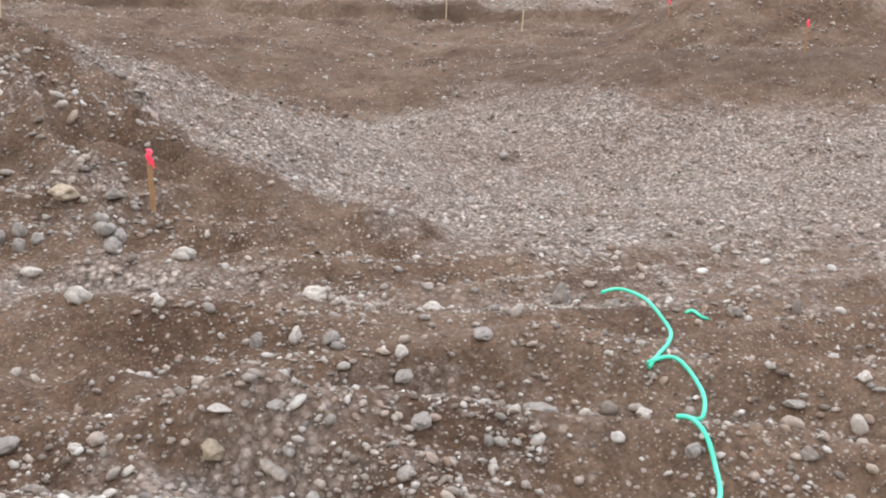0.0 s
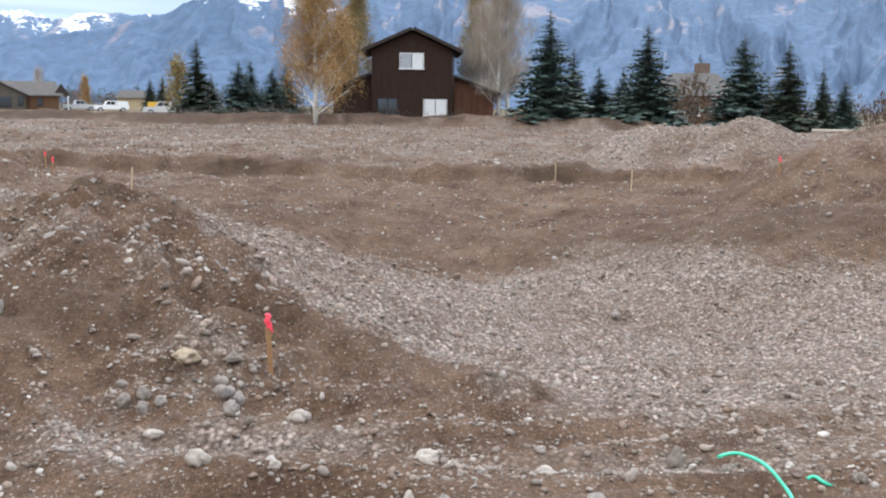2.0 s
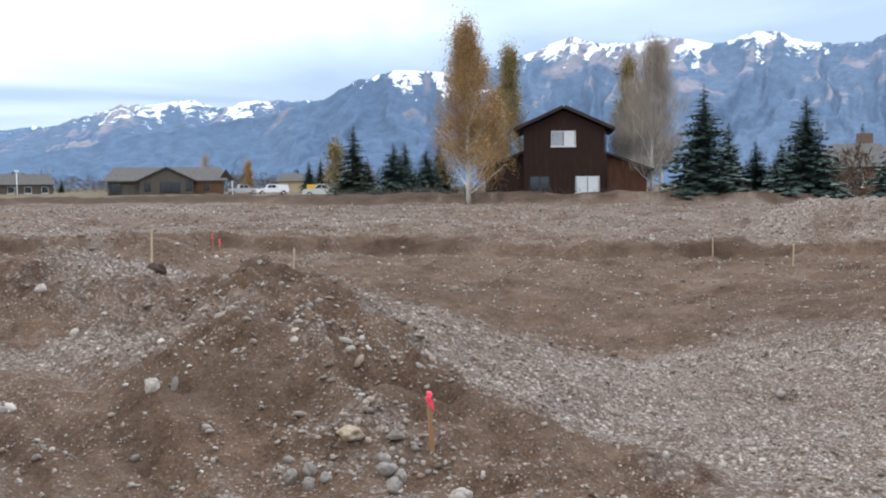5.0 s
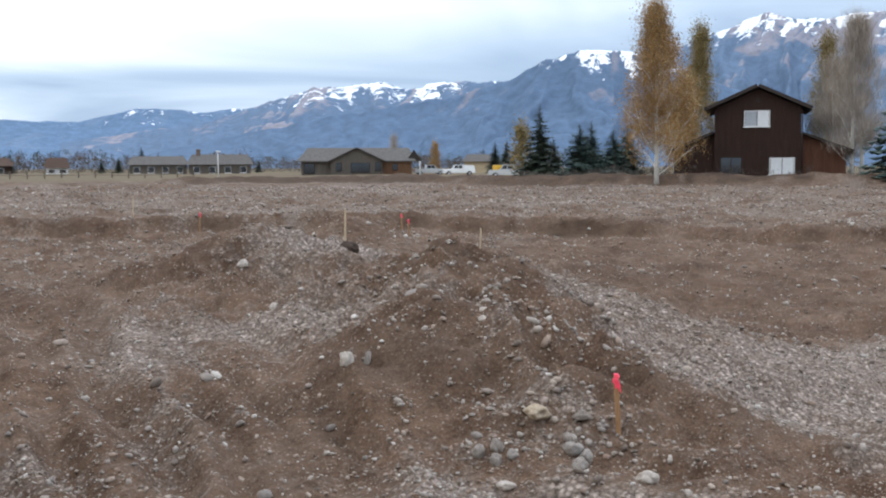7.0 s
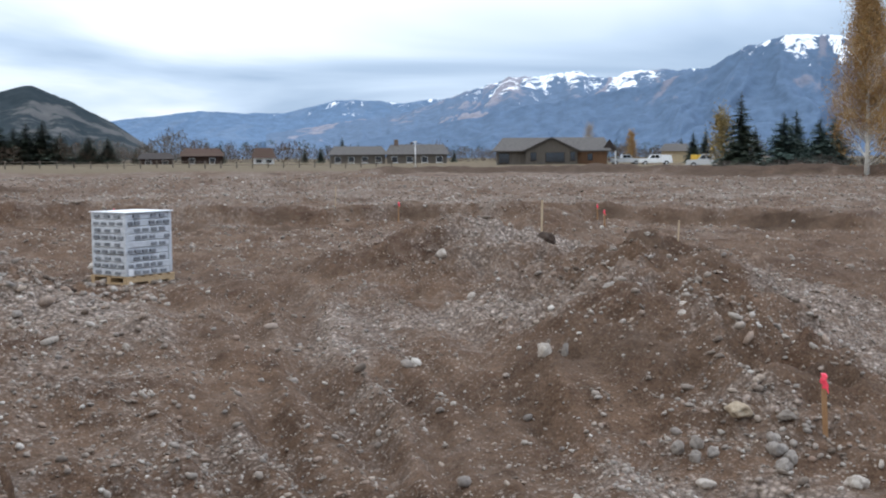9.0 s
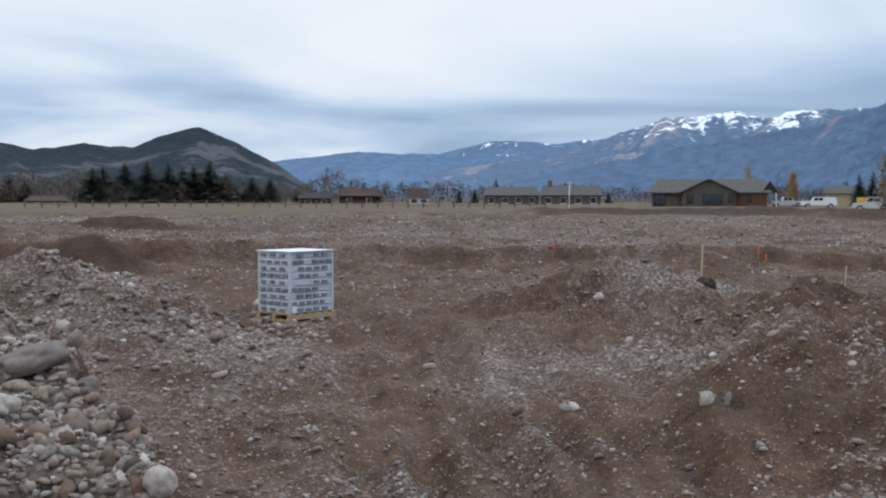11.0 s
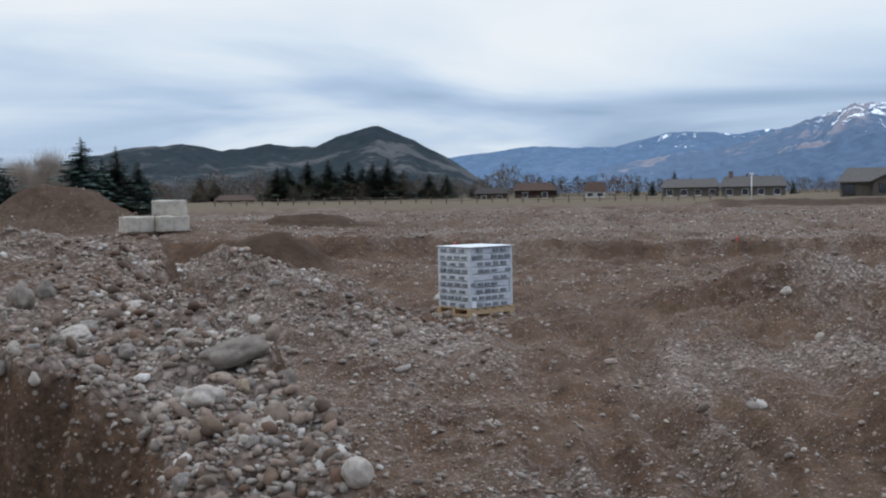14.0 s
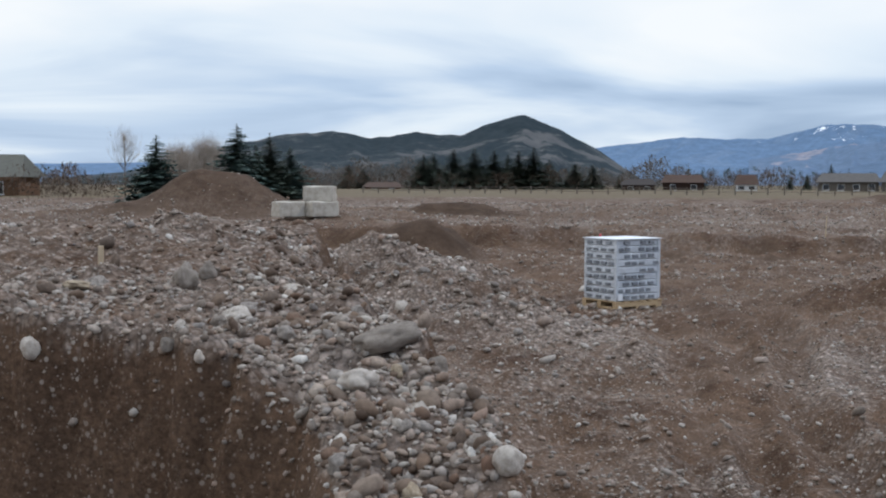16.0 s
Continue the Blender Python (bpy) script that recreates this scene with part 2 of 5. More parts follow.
def near_mound(x, y):
    """The cut bank close by: flat top, steep face, a tongue of cobbles."""
    x, y = x + 0.13, y + 0.14
    wob = 0.20 * fbm(x * 1.7, y * 1.7, 4, 41) + 0.10 * fbm(x * 5.5, y * 5.5, 3, 42)
    tongue = step(-0.25, 0.25, x + 2.28 + 0.82 * (y - 3.65) + 0.6 * wob)
    cut = step(4.22, 4.58, y + wob + 0.10 * (x + 3) * (x < -3))
    ramp = step(1.5, 3.5, y)
    front = cut + (ramp - cut) * tongue
    side = -((x + 2.2) * 4.35 + (y - 4.85) * 3.3) / 5.46
    flank = step(-0.85, 0.12, side + 0.03 + 1.0 * wob)
    back = 1 - step(11.0, 15.5, np.hypot(x, y) + 2 * wob)
    drop = 0.28 * tongue * np.clip(5.2 - y, 0, 2)
    return front * flank * back, drop, tongue


def smax(a, b, k=0.12):
    """The higher of two surfaces, blended over a height of k."""
    return 0.5 * (a + b + np.sqrt((a - b) ** 2 + k * k))


def spoil(x, y, line, slope, top=0.25):
    """The surface of tipped earth along a crest (bearing, distance, height): straight flanks that fall away from a rounded top."""
    best = np.full_like(x, -50.0)
    for (a0, d0, z0), (a1, d1, z1) in zip(line, line[1:]):
        a, b = at(a0, d0), at(a1, d1)
        dx, dy = b.x - a.x, b.y - a.y
        t = np.clip(((x - a.x) * dx + (y - a.y) * dy) / (dx * dx + dy * dy + 1e-9), 0, 1)
        dist = np.hypot(x - a.x - t * dx, y - a.y - t * dy)
        best = np.maximum(best, z0 + (z1 - z0) * t - slope * (np.sqrt(dist ** 2 + top ** 2) - top))
    return best


def cone(x, y, az, d, z, slope, top=0.4):
    return spoil(x, y, [(az, d, z), (az + 0.01, d, z)], slope, top)


def bank_edge(x, y):
    """Distance of the broken edge of the far bench."""
    az, d = bearing(x, y)
    return 41.0 + 2.6 * fbm(x * 0.10, y * 0.10, 3, 3) + 1.0 * fbm(x * 0.7, y * 0.7, 2, 8) + 0.05 * az


# crests of the spoil banks: bearing, distance, height
STAKE_BANK = [(-10.3, 18.6, 0.72), (-13.2, 16.6, 0.50), (-14.6, 15.5, 0.41), (-17.1, 13.5, 0.06), (-19.3, 12.3, -0.06), (-25.0, 11.8, -0.32), (-31.0, 11.7, -0.56)]
STAKE_SPUR = [(-10.3, 18.6, 0.72), (-10.3, 16.4, 0.55), (-9.2, 14.3, 0.42), (-8.3, 13.0, 0.24)]
STAKE_TOE = [(-10.3, 16.4, 0.55), (-13.6, 13.8, 0.26), (-16.6, 12.0, -0.08)]
SECOND_BANK = [(2.6, 22.8, 0.22), (-0.7, 21.8, 0.92), (-2.4, 20.6, 0.60), (-4.7, 19.4, 0.24), (-7.3, 18.2, 0.28), (-9.0, 18.2, 0.48), (-10.3, 18.6, 0.72)]
RUBBLE_BANK = [(28.4, 20.2, 1.14), (27.0, 18.8, 0.92), (23.0, 17.3, 0.46), (19.0, 16.2, 0.20), (15.5, 14.6, -0.02)]
EAST_HEAPS = [(-35.0, 45.0, 0.85), (-37.6, 44.5, 1.62), (-39.5, 44.5, 1.60), (-40.6, 44.5, 1.48), (-42.4, 44.0, 1.98), (-43.2, 44.0, 1.72)]


LANE_RUTS = (((-1.2, 14.6), (-7.5, 8.2)), ((1.0, 14.0), (-5.4, 7.8)), ((3.4, 13.6), (-2.6, 7.6)), ((7.4, 14.0), (2.8, 7.6)), ((9.6, 13.2), (6.0, 7.2)), ((13.0, 12.0), (9.8, 7.0)), ((9.0, 20.0), (7.0, 13.0)))


def height(x, y, fine=True):
    az, d = bearing(x, y)
    z = -0.55 + 0.55 * step(9, 19, d + 0.16 * np.clip(az, -25, 30))
    # far bench with its cut face, and the plateau behind
    edge = bank_edge(x, y)
    bench = step(edge - 0.55, edge + 0.15, d)
    lip = 0.44 + 0.006 * np.clip(az, -30, 25) + 0.22 * fbm(x * 0.25, y * 0.25, 2, 6)
    z = z + bench * lip + 0.50 * step(44, 80, d) - 0.16 * (1 - bench) * step(26, 38, d)
    z = z - 1.75 * pit(x, y)
    # shelf and brown slope beyond the bowl
    z = z + hump(x, y, -46.0, 26.5, 0.62, 6.0, 3.0) + hump(x, y, -41.5, 23.5, 0.30, 2.6, 2.0)
    z = smax(z, spoil(x, y, EAST_HEAPS, 0.62, 0.5))
    z = smax(z, spoil(x, y, [(-49.3, 36.0, 1.95), (-55.0, 36.0, 2.3)], 0.50, 0.7))
    # the second bank, the basin of stones behind it and the cone beyond
    z = z + hump(x, y, -5.6, 23.0, 0.28, 2.6, 3.2)
    z = smax(z, spoil(x, y, SECOND_BANK, 0.30, 0.45), 0.16)
    z = smax(z, cone(x, y, -0.8, 21.9, 0.98, 0.52, 0.35))
    z = smax(z, cone(x, y, -5.2, 28.0, 0.86, 0.50, 0.35))
    # the bank with the survey stake
    z = smax(z, spoil(x, y, STAKE_BANK, 0.66, 0.25), 0.08)
    z = smax(z, spoil(x, y, STAKE_SPUR, 0.55, 0.40), 0.10)
    z = smax(z, spoil(x, y, STAKE_TOE, 0.40, 0.40), 0.14)
    z = z + hump(x, y, -10.7, 18.8, 0.16, 0.55, 0.6, sharp=3) - hump(x, y, -7.6, 12.7, 0.16, 0.5, 0.6)
    # heaps on the far side of the lane
    z = smax(z, spoil(x, y, RUBBLE_BANK, 0.34, 0.5), 0.14)
    z = smax(z, cone(x, y, 28.3, 20.0, 1.24, 0.55, 0.35))
    z = z - hump(x, y, 31.4, 18.0, 0.35, 0.9, 1.4)
    z = smax(z, spoil(x, y, [(26.4, 36.5, 1.0), (25.4, 36.5, 1.18), (24.5, 37.0, 0.90)], 0.95, 0.5), 0.08)
    z = smax(z, spoil(x, y, [(25.0, 57.0, 1.25), (22.4, 58.0, 1.30)], 0.55, 0.6), 0.08)
    for a_, w_ in ((7.2, 2.6), (-3.9, 1.7), (-13.6, 2.2), (-17.5, 1.4), (-34.0, 1.8), (14.0, 1.5)):
        z = z - hump(x, y, a_, 39.4, 0.14, w_, 1.0, sharp=4)
    z = z + hump(x, y, 12.0, 62.0, 0.35, 5.0, 3.0) + hump(x, y, 4.0, 72.0, 0.35, 3.0, 3.0)
    # tipped dirt
    z = z + hump(x, y, 36.9, 52.0, 1.75, 2.2, 2.6, sharp=1.5) + hump(x, y, 34.2, 53.0, 1.15, 2.0, 2.6) + hump(x, y, 40.0, 52.0, 0.4, 4.0, 2.8)
    z = z + hump(x, y, 31.0, 50.0, 0.3, 3.5, 3.0)
    # spoil rows before the houses
    z = z + ridge(x, y, (-13.0, 83), (-37.0, 79), 0.75, 0.95, 1.6) + ridge(x, y, (-5.0, 98), (3.0, 92), 0.55, 0.5, 1.6)
    z = z + ridge(x, y, (-6.0, 96), (-13.0, 88), 0.6, 0.6, 1.5)
    # wheel ridges across the near ground, and single ruts down the lane
    wave = 0.35 * fbm(x * 0.5, y * 0.5, 2, 47)
    wx, wy = x + wave, y + wave
    z = z + 1.2 * (ridge(wx, wy, (-14, 8.5), (-57, 7.7), 0.13, 0.13, 0.22) + ridge(wx, wy, (-12, 6.9), (-57, 6.4), 0.12, 0.13, 0.20))
    z = z + 1.15 * (ridge(wx, wy, (-12, 7.7), (-57, 7.1), -0.12, -0.13, 0.24) + ridge(wx, wy, (-14, 9.4), (-44, 9.2), -0.09, -0.10, 0.3) + ridge(wx, wy, (-12, 6.1), (-57, 5.8), -0.11, -0.12, 0.22))
    z = z + 1.15 * (ridge(wx, wy, (-14, 7.3), (-32, 5.2), -0.11, -0.13, 0.20) + ridge(wx, wy, (-18, 7.2), (-36, 5.4), 0.09, 0.09, 0.18))
    for a_, b_ in LANE_RUTS:
        z = z + 1.7 * rut_line(x, y, a_, b_)
    mound, drop, _ = near_mound(x, y)
    top = 1.50 + 0.014 * (d - 5) - drop + hump(x, y, 40.0, 10.5, 0.36, 2.3, 2.2) - hump(x, y, 28.0, 9.5, 0.22, 1.2, 2.0)
    z = z + mound * (top - z)
    # wheel ruts
    off, run = along_track(x, y)
    fade = step(0, 4, run) * (1 - step(34, 40, run)) * np.clip(1 - mound, 0, 1)
    for c in (-1.05, 0.75, -2.1, 1.7):
        rut = np.exp(-((off - c) / 0.22) ** 2)
        berm = np.exp(-((off - c - 0.42) / 0.16) ** 2) + np.exp(-((off - c + 0.42) / 0.16) ** 2)
        z = z + fade * (-0.08 * rut + 0.04 * berm + 0.014 * rut * np.sin(run * 19))
    if fine:
        lane = np.exp(-(off / 2.6) ** 2) * (1 - step(22, 30, d))
        soft = (1 - step(60, 140, d)) * (1 - 0.72 * lane) * (1 - hump(x, y, -45.6, 7.4, 0.85, 1.3, 2.4))
        mid, close = 1 - step(18, 45, d), 1 - step(6, 14, d)
        z = z + soft * (0.20 * fbm(x * 0.33, y * 0.33, 3, 11) + 0.17 * fbm(x * 1.1, y * 1.1, 2, 17) + mid * 0.10 * fbm(x * 3.4, y * 3.4, 2, 23) + close * 0.05 * fbm(x * 11, y * 11, 2, 24))
        lump = np.maximum(0, fbm(x * 2.3, y * 2.3, 2, 29) - 0.18)
        heap = np.clip(ridge(x, y, (-17, 12), (-9, 18.5), 1, 1, 2.4) + hump(x, y, -3, 20.5, 1, 4, 3.0) + hump(x, y, 24, 18.5, 1, 4.5, 3), 0, 1)
        crag = np.abs(fbm(x * 1.5, y * 1.5, 3, 37, 0.55))
        z = z + soft * (0.30 * lump + heap * (0.11 - 0.74 * crag * (0.4 + 0.6 * heap)))
    # firm level ground under the pallet
    pad = np.clip(1.3 * hump(x, y, 16.6, 20.6, 1.0, 1.3, 1.4, sharp=4), 0, 1)
    return z * (1 - pad)


def gravel(x, y):
    """How stony the ground is, 0 to 1."""
    az, d = bearing(x, y)
    n = fbm(x * 0.6, y * 0.6, 4, 51)
    n2 = fbm(x * 1.7, y * 1.7, 3, 52)
    g = 0.30 + 0.42 * n + 0.26 * n2
    # the stone lining of the bowl, from the stake bank's crest to its far rim
    far_rim = np.interp(-az, [12.5, 14.6, 16.5, 18.8, 23.3, 25.6, 27.9, 29.5, 32, 35, 40.2, 41.9, 44, 60], [17.2, 18.4, 18.8, 18.8, 17.6, 18.4, 20.8, 23.6, 24.6, 25.4, 25.4, 23.4, 22.7, 22.0])
    near_rim = 0.2 + np.interp(-az, [12.5, 14.6, 16.5, 18.8, 21, 25, 29.4, 37, 42.7, 48, 54], [18.2, 17.2, 15.6, 14.0, 12.9, 12.2, 11.4, 10.1, 9.8, 10.4, 11.2])
    bowl = step(-0.6, 1.6, d - near_rim + 1.6 * n2) * (1 - step(-1.0, 1.2, d - far_rim + 1.8 * n2)) * step(12, 14, -az)
    g = g * (1 - 0.6 * bowl) + bowl * 0.66
    g = g - 0.20 * step(-0.5, 1.2, d - far_rim) * (1 - step(38, 41, d)) * step(13, 16, -az)
    # stones in the basin, patches on the lane, bands on the near ground
    g = g + hump(x, y, -5.6, 23.4, 0.95, 2.0, 2.6, sharp=4) + hump(x, y, 5.6, 14.6, 0.62, 0.75, 1.5) + hump(x, y, 3.4, 11.4, 0.35, 0.5, 1.4) + hump(x, y, 0.8, 16.0, 0.28, 1.6, 1.2)
    g = g + 0.55 * np.clip(spoil(x, y, RUBBLE_BANK, 0.34, 0.5) + 0.25, 0, 1) + hump(x, y, 16.5, 14.0, 0.35, 1.0, 1.8)
    g = g + 0.42 * np.clip(spoil(x, y, EAST_HEAPS, 0.62, 0.5) - 0.2, 0, 0.8) + 0.35 * np.clip(spoil(x, y, [(-49.3, 36.0, 1.95), (-55.0, 36.0, 2.3)], 0.50, 0.7) - 0.3, 0, 1)
    g = g + ridge(x, y, (-10.0, 9.6), (-19.0, 9.4), 0.45, 0.38, 0.55) + ridge(x, y, (-19.0, 9.4), (-44.0, 9.2), 0.30, 0.15, 0.5)
    g = g + hump(x, y, -24.6, 5.5, 0.38, 0.6, 0.45) + hump(x, y, -17.8, 6.6, 0.35, 0.35, 0.5) + hump(x, y, -28.5, 7.0, 0.4, 0.7, 0.3) + hump(x, y, -15.6, 11.4, 0.5, 0.7, 0.6)
    g = g + ridge(x, y, (-6.0, 15.0), (-2.0, 20.5), 0.16, 0.22, 1.3) + ridge(x, y, (-11.6, 15.8), (-14.6, 13.4), 0.12, 0.22, 0.7)
    m, _, tongue = near_mound(x, y)
    g = g + 0.40 * step(0.95, 0.99, m) - 0.30 * step(0.06, 0.2, m) * (1 - step(0.93, 0.985, m))
    # bench top and plateau
    edge = bank_edge(x, y)
    g = g + 0.16 * step(edge - 0.1, edge + 0.8, d) + 0.05 * step(44, 50, d) + 0.35 * step(38, 44, d) * fbm(x * 0.16, y * 0.16, 3, 54) - 0.08 * (1 - step(edge - 1, edge, d)) * step(25, 29, d)
    # fresh faces of the stake bank
    g = g - ridge(x, y, (-7.6, 13.4), (-9.4, 12.4), 0.6, 0.5, 0.9) - ridge(x, y, (-19.0, 12.0), (-28.0, 11.9), 0.40, 0.2, 0.5) - hump(x, y, -9.8, 17.9, 0.5, 1.1, 0.9) 
    g = g - ridge(x, y, (-9.6, 18.6), (-14.4, 15.6), 0.50, 0.45, 0.75) - ridge(x, y, (-14.4, 15.6), (-19.3, 12.3), 0.40, 0.40, 0.55)
    g = g - 0.08 * (1 - step(8.6, 9.6, d)) * step(9, 14, -az)
    off, run = along_track(x, y)
    g = (g - 0.10 * np.exp(-(off / 2.2) ** 4)) * (1 - 0.85 * topsoil_and_shade(x, y))
    return np.clip(g, 0, 1)


def topsoil_and_shade(x, y):
    """Dark, freshly tipped or cut earth, and painted shade, 0 to 1."""
    az, d = bearing(x, y)
    n = fbm(x * 0.8, y * 0.8, 3, 61)
    t = hump(x, y, 25.5, 36.2, 1.0, 1.8, 1.4, sharp=6) + hump(x, y, 23.6, 57.0, 1.0, 3.4, 3.0, sharp=4) + hump(x, y, 31.2, 18.0, 0.9, 0.8, 1.4)
    t = t + hump(x, y, 36.5, 51.5, 0.75, 6.5, 4.2, sharp=4) + hump(x, y, -46, 26, 0.5, 6.0, 2.6, sharp=4)
    t = t + hump(x, y, -7.9, 12.7, 0.55, 0.9, 0.8) + ridge(x, y, (-10.0, 12.6), (-18.0, 12.0), 0.20, 0.22, 0.5) + hump(x, y, -10.0, 18.2, 0.62, 1.0, 0.8) + hump(x, y, 0.6, 20.9, 0.18, 1.5, 0.9) + ridge(x, y, (-19.0, 12.1), (-30.0, 11.8), 0.45, 0.30, 0.35)
    m, _, tongue = near_mound(x, y)
    t = t + 0.34 * step(0.06, 0.2, m) * (1 - step(0.86, 0.97, m)) + 0.35 * np.clip(n, 0, 0.5)
    # shade painted as dark earth under the bench's edge, deeper where it was scooped
    edge = bank_edge(x, y)
    t = t + 0.6 * step(edge - 0.9, edge - 0.4, d) * (1 - step(edge - 0.15, edge + 0.15, d)) * np.clip(0.35 + 2.2 * n, 0.0, 1)
    for a_, w_ in ((7.2, 2.6), (-3.9, 1.7), (-13.6, 2.2), (-17.5, 1.4), (-34.0, 1.8), (14.0, 1.5)):
        t = t + hump(x, y, a_, 39.8, 0.8, w_, 0.9, sharp=4) * np.clip(0.7 + 1.2 * n, 0.2, 1)
    # shade painted into the wheel lines of the lane and the near ground
    for a_, b_ in LANE_RUTS:
        t = t + np.clip(-4.0 * rut_line(x, y, a_, b_), 0, 0.24) * np.clip(0.8 + 1.4 * n, 0.2, 1)
    t = t + 0.28 * (ridge(x, y, (-14, 8.1), (-57, 7.4), 0.8, 0.8, 0.16) + ridge(x, y, (-12, 6.5), (-57, 6.1), 0.8, 0.8, 0.16) + ridge(x, y, (-14, 7.3), (-32, 5.2), 0.8, 0.8, 0.2)) * np.clip(0.5 + 1.8 * n, 0, 1)
    t = t + 0.9 * step(77, 79, d + 4 * n) * (1 - step(92, 96, d)) * step(8, 14, -az)
    t = t + 0.9 * step(88, 90, d + 3 * n) * (1 - step(99, 102, d)) * step(-5, -2, -az) * (1 - step(9, 14, -az))
    return np.clip(t, 0, 1)


def grass(x, y):
    az, d = bearing(x, y)
    rim = 100 + 9 * fbm(x * 0.05, y * 0.05, 3, 71)
    return step(rim - 4, rim + 5, d)


def ground(x, y):
    return float(height(np.array([float(x)]), np.array([float(y)]))[0])


def on(az, d, lift=0.0):
    """A place on the ground by bearing and distance."""
    p = at(az, d)
    p.z = ground(p.x, p.y) + lift
    return p


def rings(name, az, dist, zfun):
    """A sheet over bearings and distances. az closes on itself when it spans the whole turn."""
    A, D = np.meshgrid(np.radians(az), dist)
    X, Y = -D * np.sin(A), D * np.cos(A)
    Z = zfun(X, Y)
    r, c = X.shape
    idx = np.arange(r * c).reshape(r, c)
    q = np.stack([idx[:-1, :-1], idx[:-1, 1:], idx[1:, 1:], idx[1:, :-1]], -1).reshape(-1, 4)
    q = q[:, ::-1]
    me = bpy.data.meshes.new(name)
    n = len(q)
    me.vertices.add(r * c)
    me.vertices.foreach_set("co", np.stack([X, Y, Z], -1).ravel().astype(np.float32))
    me.loops.add(n * 4)
    me.loops.foreach_set("vertex_index", q.ravel().astype(np.int32))
    me.polygons.add(n)
    me.polygons.foreach_set("loop_start", np.arange(0, n * 4, 4, dtype=np.int32))
    me.update(calc_edges=True)
    me.shade_smooth()
    return me, X.ravel(), Y.ravel(), Z.ravel()


def paint(me, name, values):
    at_ = me.attributes.new(name, "FLOAT", "POINT")
    at_.data.foreach_set("value", values.astype(np.float32))


az_steps = np.concatenate([np.arange(-180, -62, 4.0), np.arange(-62, 54, 0.15), np.linspace(54, 180, 33)])
d_steps = np.concatenate([[0.02, 0.6, 1.2, 2.0, 2.6], np.exp(np.arange(math.log(3.0), math.log(62.0), 0.0072)), np.exp(np.linspace(math.log(62.5), math.log(320), 90)), [400, 600, 1000, 2000, 3500, 4900]])
me, gx, gy, gz = rings("ground", az_steps, d_steps, height)
paint(me, "gravel", gravel(gx, gy))
paint(me, "grass", grass(gx, gy))
paint(me, "topsoil_and_shade", topsoil_and_shade(gx, gy))
me.materials.append(M_GROUND)
GROUND = tagged(new("ground", me), "churned brown soil and grey river gravel of a building site", "ground", kind="structure")


# ---- mountains ----
def mountain_material(name, woods, stone):
    """Conifer woods blued by painted haze, broken by bare slopes, snow in the gullies."""
    m = Mat(name, 0.95, spec=0.05)
    forest = m.ramp(m.noise(0.03, 5, 0.75), [(0.3, tuple(0.78 * c for c in woods)), (0.7, tuple(1.2 * c for c in woods))])
    rock = m.ramp(m.noise(0.02, 6, 0.75), [(0.3, tuple(0.74 * c for c in stone)), (0.7, tuple(1.18 * c for c in stone))])
    lie = m.math("ADD", m.attr("bare"), m.math("MULTIPLY", m.math("SUBTRACT", m.noise(0.0045, 8, 0.66, None, (1, 1, 0.6), 0.5), 0.5), 2.2))
    col = m.mix(m.ramp(lie, [(0.46, 0.0), (0.62, 1.0)]), forest, rock)
    s_ = m.math("ADD", m.attr("snow"), m.math("MULTIPLY", m.math("SUBTRACT", m.noise(0.020, 8, 0.75, None, (1, 1, 0.4), 0.6), 0.5), 3.2))
    col = m.mix(m.ramp(s_, [(0.46, 0.0), (0.58, 1.0)]), col, (0.86, 0.88, 0.92))
    return m.done(col)


def hill_material():
    m = Mat("wooded_hill", 0.95, spec=0.05)
    n = m.noise(0.006, 8, 0.68)
    woods = m.ramp(m.noise(0.05, 5, 0.8), [(0.3, (0.016, 0.025, 0.031)), (0.7, (0.036, 0.047, 0.054))])
    bare = m.ramp(m.noise(0.02, 6, 0.7), [(0.3, (0.068, 0.070, 0.074)), (0.7, (0.118, 0.115, 0.113))])
    return m.done(m.mix(m.ramp(n, [(0.52, 0.0), (0.58, 1.0)]), woods, bare))


